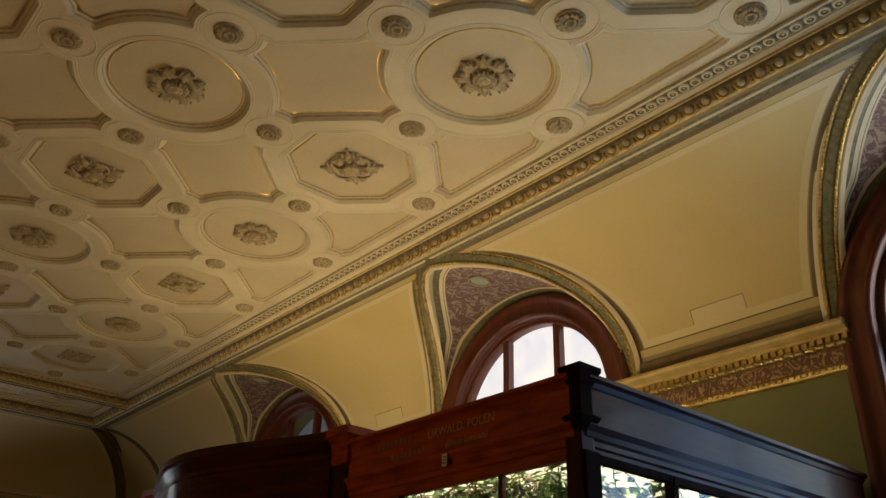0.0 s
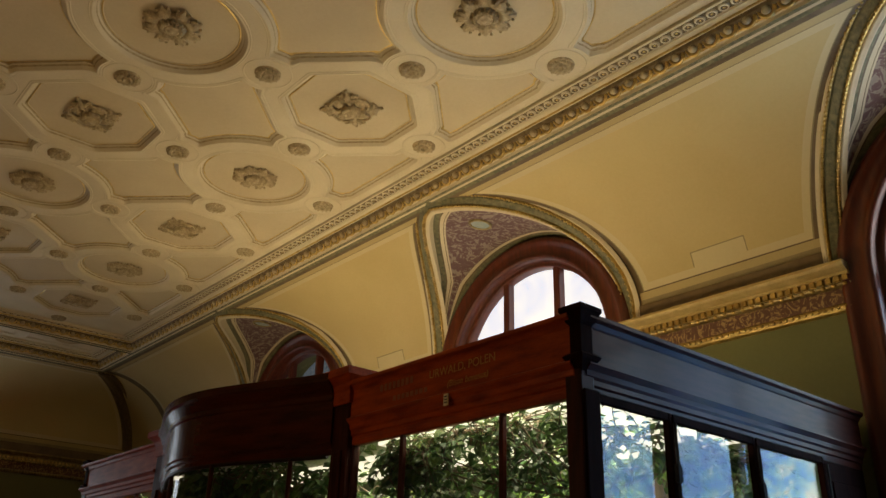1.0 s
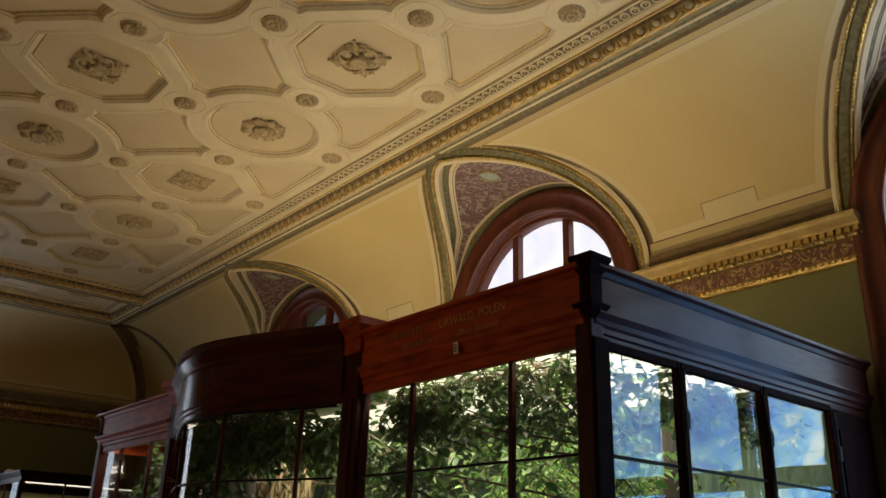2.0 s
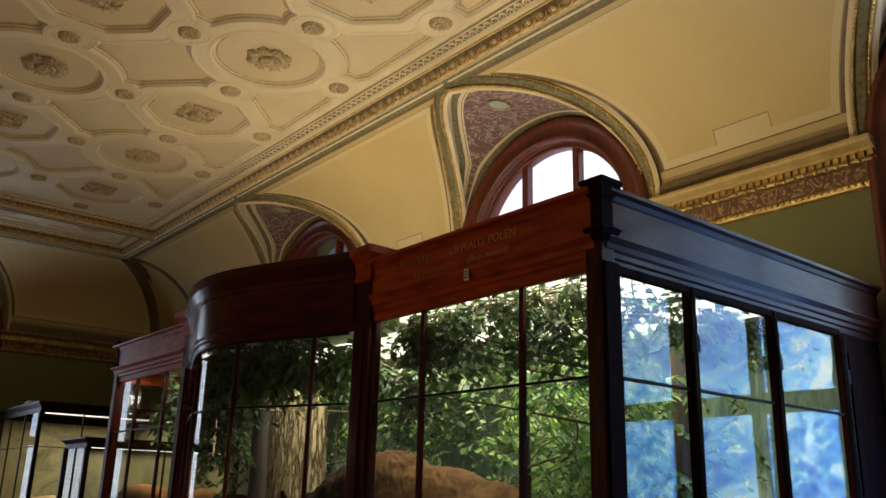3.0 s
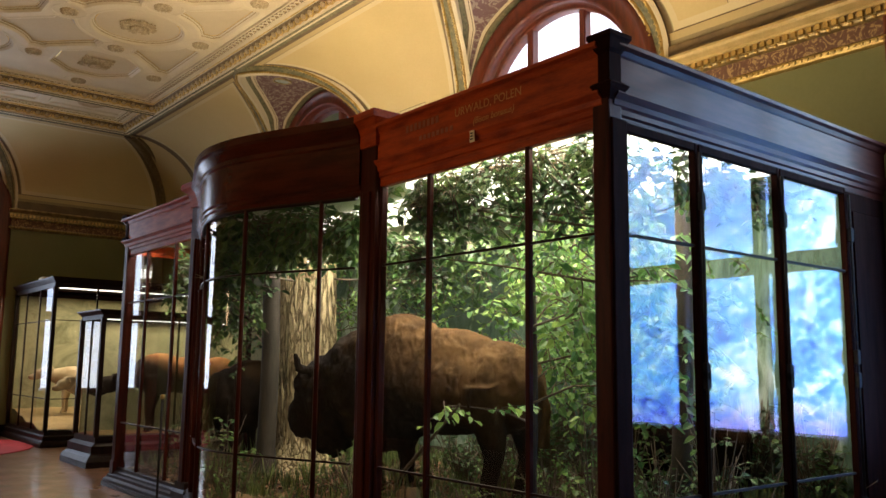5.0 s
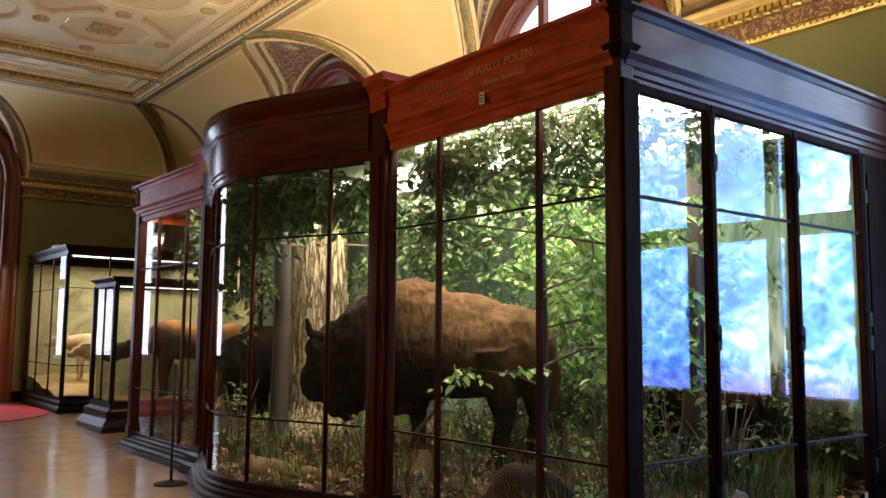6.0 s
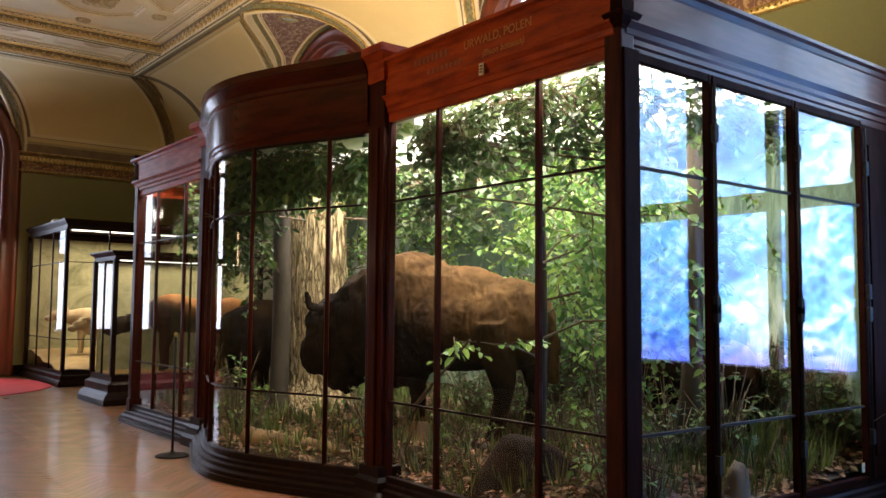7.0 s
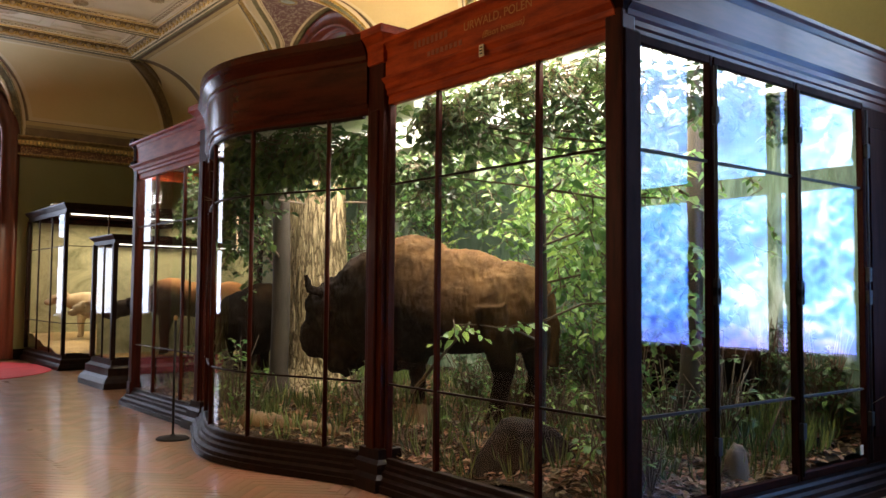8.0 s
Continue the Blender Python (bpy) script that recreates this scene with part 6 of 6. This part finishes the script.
def quadruped(k, head_z, bulk, horn, wool=0.04):
    """A plain slight four-legged display figure, head towards +y."""
    bm = bmesh.new()
    B = lambda c, s, r=wool: blob(bm, Vector(c) * k, [q * k for q in s], sub=4, rough=r * 2, freq=3.0)
    B((0, -0.30, 0.96), (0.33 * bulk, 0.80, 0.33))
    B((0, 0.25, 0.98), (0.32 * bulk, 0.50, 0.37))
    B((0, -0.82, 0.96), (0.30 * bulk, 0.38, 0.34))
    neck = [Vector(p) * k for p in ((0, 0.45, 1.05), (0, 0.75, 1.0 + 0.5 * (head_z - 1.0)), (-0.03, 1.05, head_z + 0.02))]
    tube(bm, neck, [0.28 * k * bulk, 0.22 * k * bulk, 0.15 * k * bulk], 12)
    B((-0.04, 1.12, head_z), (0.13 * bulk, 0.19, 0.15))
    B((-0.06, 1.30, head_z - 0.10), (0.09 * bulk, 0.17, 0.10))
    legs_and_tail(bm, k, bulk, 0.75, 0.95)
    for s in (-1, 1):
        arc = [Vector((-0.04 + s * (0.08 + horn * 0.5 * (1 - math.cos(t)) * 0.6), 1.05 - horn * 0.55 * math.sin(t), head_z + 0.13 + horn * 0.35 * math.sin(t) - horn * 0.30 * (1 - math.cos(t)))) * k for t in [0.45 * q for q in range(9)]]
        tube(bm, arc, [(0.045 + 0.07 * horn) * k * (1 - 0.08 * q) for q in range(9)], 8)
        blob(bm, Vector((-0.04 + s * 0.17, 1.02, head_z + 0.06)) * k, (0.08 * k, 0.03 * k, 0.04 * k), sub=2, rough=0)
    return bm


remeshed("bison_mount", bison_shape(1.0), M_FUR, 0.016, "brown shaggy bison mount standing on the forest soil", "museum mount", pose(1.14, 3.14, 0.40, 0, 0, 17.5), soft=2, shag=0.010)
remeshed("bison_mount", bison_shape(0.72), M_FUR, 0.022, "smaller brown bison mount behind the tree", "museum mount", pose(1.32, 6.60, 0.42, 0, 0, 35), soft=2)

remeshed("bison_mount", bison_shape(0.62), M_FUR, 0.020, "dark brown bison calf mount seen from behind in shade", "museum mount", pose(2.72, 1.50, 0.40, 0, 0, -14), soft=2)

# boulder, cut stone, logs, stumps, fallen branch
bm = blob(bmesh.new(), (0.0, 0.0, 0.0), (0.40, 0.50, 0.62), 4, 0.16, 2.0)
for nx, ny, nz, d in ((-0.88, -0.10, 0.46, 0.25), (-0.35, 0.80, 0.48, 0.27), (-0.25, -0.82, 0.52, 0.29), (0.1, -0.1, 1.0, 0.40), (0.9, 0.1, 0.4, 0.30), (-0.70, -0.62, 0.36, 0.28)):
    pl = Vector((nx, ny, nz)).normalized()
    for v in bm.verts:
        over = v.co.dot(pl) - d
        if over > 0:
            v.co -= pl * over * 0.94
bmesh.ops.translate(bm, vec=(0.40, 1.26, 0.18), verts=bm.verts)
tagged(part("boulder", bm, M_ROCK), "dark angular boulder among dry leaves", "boulder")
bm = blob(bmesh.new(), (1.38, 0.19, 0.27), (0.115, 0.075, 0.21), 3, 0.14, 2.0)
tagged(part("stone", bm, M_CUTWOOD, smooth=True), "rounded grey-brown upright stone", "stone")


def log(p, q, r0, r1, label, m=M_LOG, nm="log"):
    bm = bmesh.new()
    n, P, Q = 18, Vector(p), Vector(q)
    tube(bm, [P.lerp(Q, k / n) + unit() * r0 * 0.10 for k in range(n + 1)], [(r0 + (r1 - r0) * k / n) * rnd.uniform(0.9, 1.08) for k in range(n + 1)], 14)
    return tagged(part(nm, bm, m), label, "log")


log((1.18, 0.70, 0.36), (1.80, 0.36, 0.32), 0.050, 0.042, "pale fallen log lying on leaves")
log((0.95, 0.75, 0.36), (1.25, 0.60, 0.37), 0.04, 0.05, "short dark log on the soil")
log((0.10, 3.05, 0.27), (-0.20, 4.15, 0.27), 0.075, 0.11, "brown rotting log beside the bowed glass")
log((0.78, 2.55, 0.34), (0.95, 1.15, 0.33), 0.075, 0.055, "dark mossy log behind the boulder", M_BARKDARK)
log((0.62, 2.75, 0.62), (0.40, 1.75, 1.24), 0.018, 0.010, "bare dead branch leaning across", M_TWIG, "branch")
log((0.80, 0.45, 0.3), (0.72, 0.62, 1.35), 0.012, 0.006, "thin bare upright branch", M_TWIG, "branch")
log((2.0, 0.35, 0.35), (2.45, 0.22, 1.25), 0.008, 0.004, "thin bare leaning twig", M_TWIG, "branch")
log((2.5, 0.5, 0.35), (2.1, 0.3, 1.15), 0.008, 0.004, "thin bare leaning twig", M_TWIG, "branch")
bm = bmesh.new()
rows = []
for k in range(7):
    row = []
    for q in range(28):
        u = q * math.pi / 14
        top = 0.10 + 0.30 * abs(noise.noise(Vector((math.cos(u) * 3.1, math.sin(u) * 3.1, 4.0)))) + 0.10 * (q % 3 == 0)
        r = (0.17 - 0.05 * k / 6 + 0.10 * max(0.0, 1 - k / 2.0)) * (1 + 0.35 * noise.noise(Vector((math.cos(u) * 2, math.sin(u) * 2, 1.0))))
        row.append((0.76 + r * math.cos(u), 2.80 + r * math.sin(u), 0.27 + top * k / 6))
    rows.append(row)
strip(bm, rows, close=True)
tagged(part("tree_stump", bm, M_LOG), "pale splintered tree stump", "stump")

# ---- farther cases, carpet, barrier post ----
def small_case(name, label, x0, x1, y0, y1, base, gtop, top, plinth_out, bars_x, bars_y, z_bars, back, watts, group=""):
    """A free-standing case: flared plinth, posts, glazed front and side, cornice, back painted."""
    c = thing(name, label, "display case", group)
    ring = [(x0, y0), (x0, y1), (x1, y1), (x1, y0)]
    part("plinth", plan_sweep(ring, ((0.0, base), (0.01, base), (0.015, base * 0.8), (plinth_out * 0.5, base * 0.7), (plinth_out * 0.5, base * 0.45), (plinth_out * 0.8, base * 0.35), (plinth_out, base * 0.2), (plinth_out, 0.0), (0.0, 0.0)), closed=True), M_DARKWOOD, c)
    part("cornice", plan_sweep(ring, ((0.0, gtop), (0.015, gtop), (0.015, gtop + (top - gtop) * 0.45), (0.04, gtop + (top - gtop) * 0.6), (0.075, gtop + (top - gtop) * 0.85), (0.08, top), (0.0, top + 0.002)), closed=True), M_DARKWOOD, c)
    part("roof_board", boxed(x0, x1, y0, y1, top - 0.04, top - 0.002, 0), M_DARKWOOD, c)
    part("floor_board", boxed(x0 + 0.01, x1 - 0.01, y0 + 0.01, y1 - 0.01, base - 0.05, base - 0.004, 0), M_DARKWOOD, c)
    for x in (x0, x1):
        for y in (y0, y1):
            part("post", boxed(x - 0.035, x + 0.035, y - 0.035, y + 0.035, base - 0.01, gtop + 0.02, 0.008), M_DARKWOOD, c)
    for x in bars_x:
        part("glazing_bar", boxed(x - 0.014, x + 0.014, y0 - 0.014, y0 + 0.014, base, gtop, 0.004), M_DARKWOOD, c)
    for y in bars_y:
        part("glazing_bar", boxed(x0 - 0.014, x0 + 0.014, y - 0.014, y + 0.014, base, gtop, 0.004), M_DARKWOOD, c)
    for z in z_bars:
        part("transom_bar", boxed(x0, x1, y0 - 0.008, y0 + 0.008, z - 0.008, z + 0.008, 0.002), M_DARKWOOD, c)
        part("transom_bar", boxed(x0 - 0.008, x0 + 0.008, y0, y1, z - 0.008, z + 0.008, 0.002), M_DARKWOOD, c)
    xs, ys = [x0] + list(bars_x) + [x1], [y0] + list(bars_y) + [y1]
    for a, b in zip(xs, xs[1:]):
        bm = bmesh.new()
        bm.faces.new([bm.verts.new(p) for p in ((a, y0, base), (b, y0, base), (b, y0, gtop), (a, y0, gtop))])
        part("pane", bm, M_GLASS, c).visible_shadow = False
    for a, b in zip(ys, ys[1:]):
        bm = bmesh.new()
        bm.faces.new([bm.verts.new(p) for p in ((x0, b, base), (x0, a, base), (x0, a, gtop), (x0, b, gtop))])
        part("pane", bm, M_GLASS, c).visible_shadow = False
    part("painted_back", boxed(x0 + 0.05, x1 - 0.03, y1 - 0.06, y1 - 0.03, base, gtop, 0), back, c, "back painted as a mountain slope")
    part("side_board", boxed(x1 - 0.03, x1, y0 + 0.05, y1 - 0.05, base, gtop, 0), back, c)
    lp = thing("case_lamp", "frosted white lamp strip under the case roof", "lamp", "case lamps", at=((x0 + x1) / 2, y0 + 0.25, gtop + 0.03))
    part("diffuser", boxed(-(x1 - x0) / 2 + 0.15, (x1 - x0) / 2 - 0.15, -0.06, 0.06, -0.03, 0.0, 0.004), M_LIGHTPANEL, lp)
    area_lamp("case_lamp_light", Matrix.Translation(((x0 + x1) / 2, (y0 + y1) / 2, gtop - 0.02)), (x1 - x0) * 0.8, (y1 - y0) * 0.6, watts, (1.0, 0.84, 0.56))
    return c


FX0, FX1, FY0, FY1 = 0.50, 3.30, 13.3, 16.2
small_case("display_case", "dark wooden display case with lit mountain scene and rams", FX0, FX1, FY0, FY1, 0.27, 2.87, 3.06, 0.09, (1.25, 2.2), (14.3, 15.3), (0.85, 2.27), M_MOUNT, 50)
heap("ground", lambda y: (FX0 + 0.02, FX1 - 0.04), FY0 + 0.02, FY1 - 0.06, 24, 24, lambda x, y: 0.30 + 0.25 * max(0, (y - FY0 - 0.6)) * 0.5 + 0.06 * noise.noise(Vector((x * 2, y * 2, 0))), M_SAND, "sandy rocky ground inside the far case", "ground")
SX0, SX1, SY0, SY1 = 0.34, 2.70, 9.90, 10.92
small_case("display_case", "small dark wooden display case on a flared plinth", SX0, SX1, SY0, SY1, 0.43, 2.16, 2.30, 0.16, (1.5,), (10.42,), (), M_MOUNT, 12)
heap("ground", lambda y: (SX0 + 0.02, SX1 - 0.04), SY0 + 0.02, SY1 - 0.06, 20, 16, lambda x, y: 0.45 + 0.03 * noise.noise(Vector((x * 2, y * 2, 4))), M_SAND, "pale sandy floor inside the small case", "ground")
remeshed("antelope_mount", quadruped(0.90, 0.80, 0.85, 0.1, 0.01), M_FURTAN, 0.022, "orange-brown antelope mount in a lit case", "museum mount", pose(1.66, 10.42, 0.46, 0, 0, 86))
for x, y, a, z in ((1.58, 14.0, 106, 0.36), (1.55, 15.1, 84, 0.54), (2.55, 14.7, 95, 0.52)):
    remeshed("ram_mount", quadruped(0.66, 1.12, 1.0, 0.40, 0.03), M_FURPALE, 0.022, "pale cream ram mount with curled horns", "museum mount", pose(x, y, z, 0, 0, a))
tagged(part("plaster_fragment", blob(blob(bmesh.new(), (0.62, 14.6, 3.10), (0.12, 0.22, 0.06), 2, 0.5, 3), (0.7, 14.2, 3.09), (0.08, 0.14, 0.05), 2, 0.5, 3), M_CREAM), "pale broken fragment on top of a case", "fragment")

carpet = part("carpet", lathe(((0.002, 0.012), (2.36, 0.012), (2.4, 0.008), (2.4, -0.001)), 96, centre=(-1.9, 14.25, 0.0)), M_CARPET)
tagged(carpet, "round red carpet on the parquet floor", "carpet")

st = thing("barrier_post", "slim dark barrier post with round base", "barrier post", at=(-0.50, 5.19, 0.0))
part("base", lathe(((0.16, 0.0), (0.16, 0.012), (0.14, 0.022), (0.03, 0.032), (0.02, 0.05)), 28), M_IRON, st, smooth=True)
part("pole", tube(bmesh.new(), [(0, 0, 0.03), (0, 0, 1.17)], 0.012, 12), M_IRON, st)
part("knob", lathe(((0.013, 1.165), (0.022, 1.18), (0.02, 1.20), (0.001, 1.215)), 14), M_BRASS, st, smooth=True)

# ---- parquet blocks in herringbone ----
BL, BW = 0.48, 0.08


def herringbone(x0, x1, y0, y1):
    """Centre and turn of each block of a herringbone laid at 45 degrees."""
    c45 = math.sqrt(0.5)
    nn = int(max(x1 - x0, y1 - y0) / BW) + 14
    mx, my = (x0 + x1) / 2, (y0 + y1) / 2
    for i in range(-nn, nn):
        for j in range(-nn // 6 - 2, nn // 6 + 3):
            for up in (0, 1):
                a, b = (i * BW + 2 * j * BL * 0.5 + BL / 2, i * BW - 2 * j * BL * 0.5 + BW / 2) if not up else (i * BW + 2 * j * BL * 0.5 - BW / 2 + BW, i * BW - 2 * j * BL * 0.5 + BW + BL / 2)
                x, y = mx + (a - b) * c45, my + (a + b) * c45
                if x0 <= x <= x1 and y0 <= y <= y1:
                    yield x, y, math.pi / 4 + (math.pi / 2 if up else 0)


def block_verts(x, y, a, g=0.0015):
    ux, uy = math.cos(a), math.sin(a)
    vs = []
    for s, t, z in ((-1, -1, 0), (1, -1, 0), (1, 1, 0), (-1, 1, 0)):
        du, dv = s * (BL / 2 - g), t * (BW / 2 - g)
        vs.append((x + ux * du - uy * dv, y + uy * du + ux * dv))
    return vs


near, rest_v, rest_f = [], [], []
for x, y, a in herringbone(WX0, WX1, WY0, WY1):
    if -2.2 < x < 0.2 and 1.2 < y < 6.2 and not (x > front_x(y) - 0.02) and len(near) < 300:
        near.append((x, y, a))
        continue
    dz = 0.0006 * math.sin(x * 37 + y * 53)
    k = len(rest_v)
    q = block_verts(x, y, a)
    rest_v += [(px, py, dz) for px, py in q] + [(px, py, -0.02) for px, py in q]
    rest_f += [(k, k + 1, k + 2, k + 3)] + [(k + s, k + 4 + s, k + 4 + (s + 1) % 4, k + (s + 1) % 4) for s in range(4)]
me = bpy.data.meshes.new("parquet_blocks")
me.from_pydata(rest_v, [], rest_f)
me.materials.append(M_PARQUETJ)
laid = new("parquet_blocks", me)
laid.parent = floor
tagged(laid, kind="stuff")
proto = None
for x, y, a in near:
    m = pose(x, y, -0.01 + 0.0006 * math.sin(x * 37 + y * 53), 0, 0, math.degrees(a))
    if proto is None:
        proto = part("parquet_block", boxed(-BL / 2 + 0.0015, BL / 2 - 0.0015, -BW / 2 + 0.0015, BW / 2 - 0.0015, -0.01, 0.01, 0), M_PARQUET, floor)
        proto.matrix_basis = m
    else:
        sharing("parquet_block", proto, m, floor)
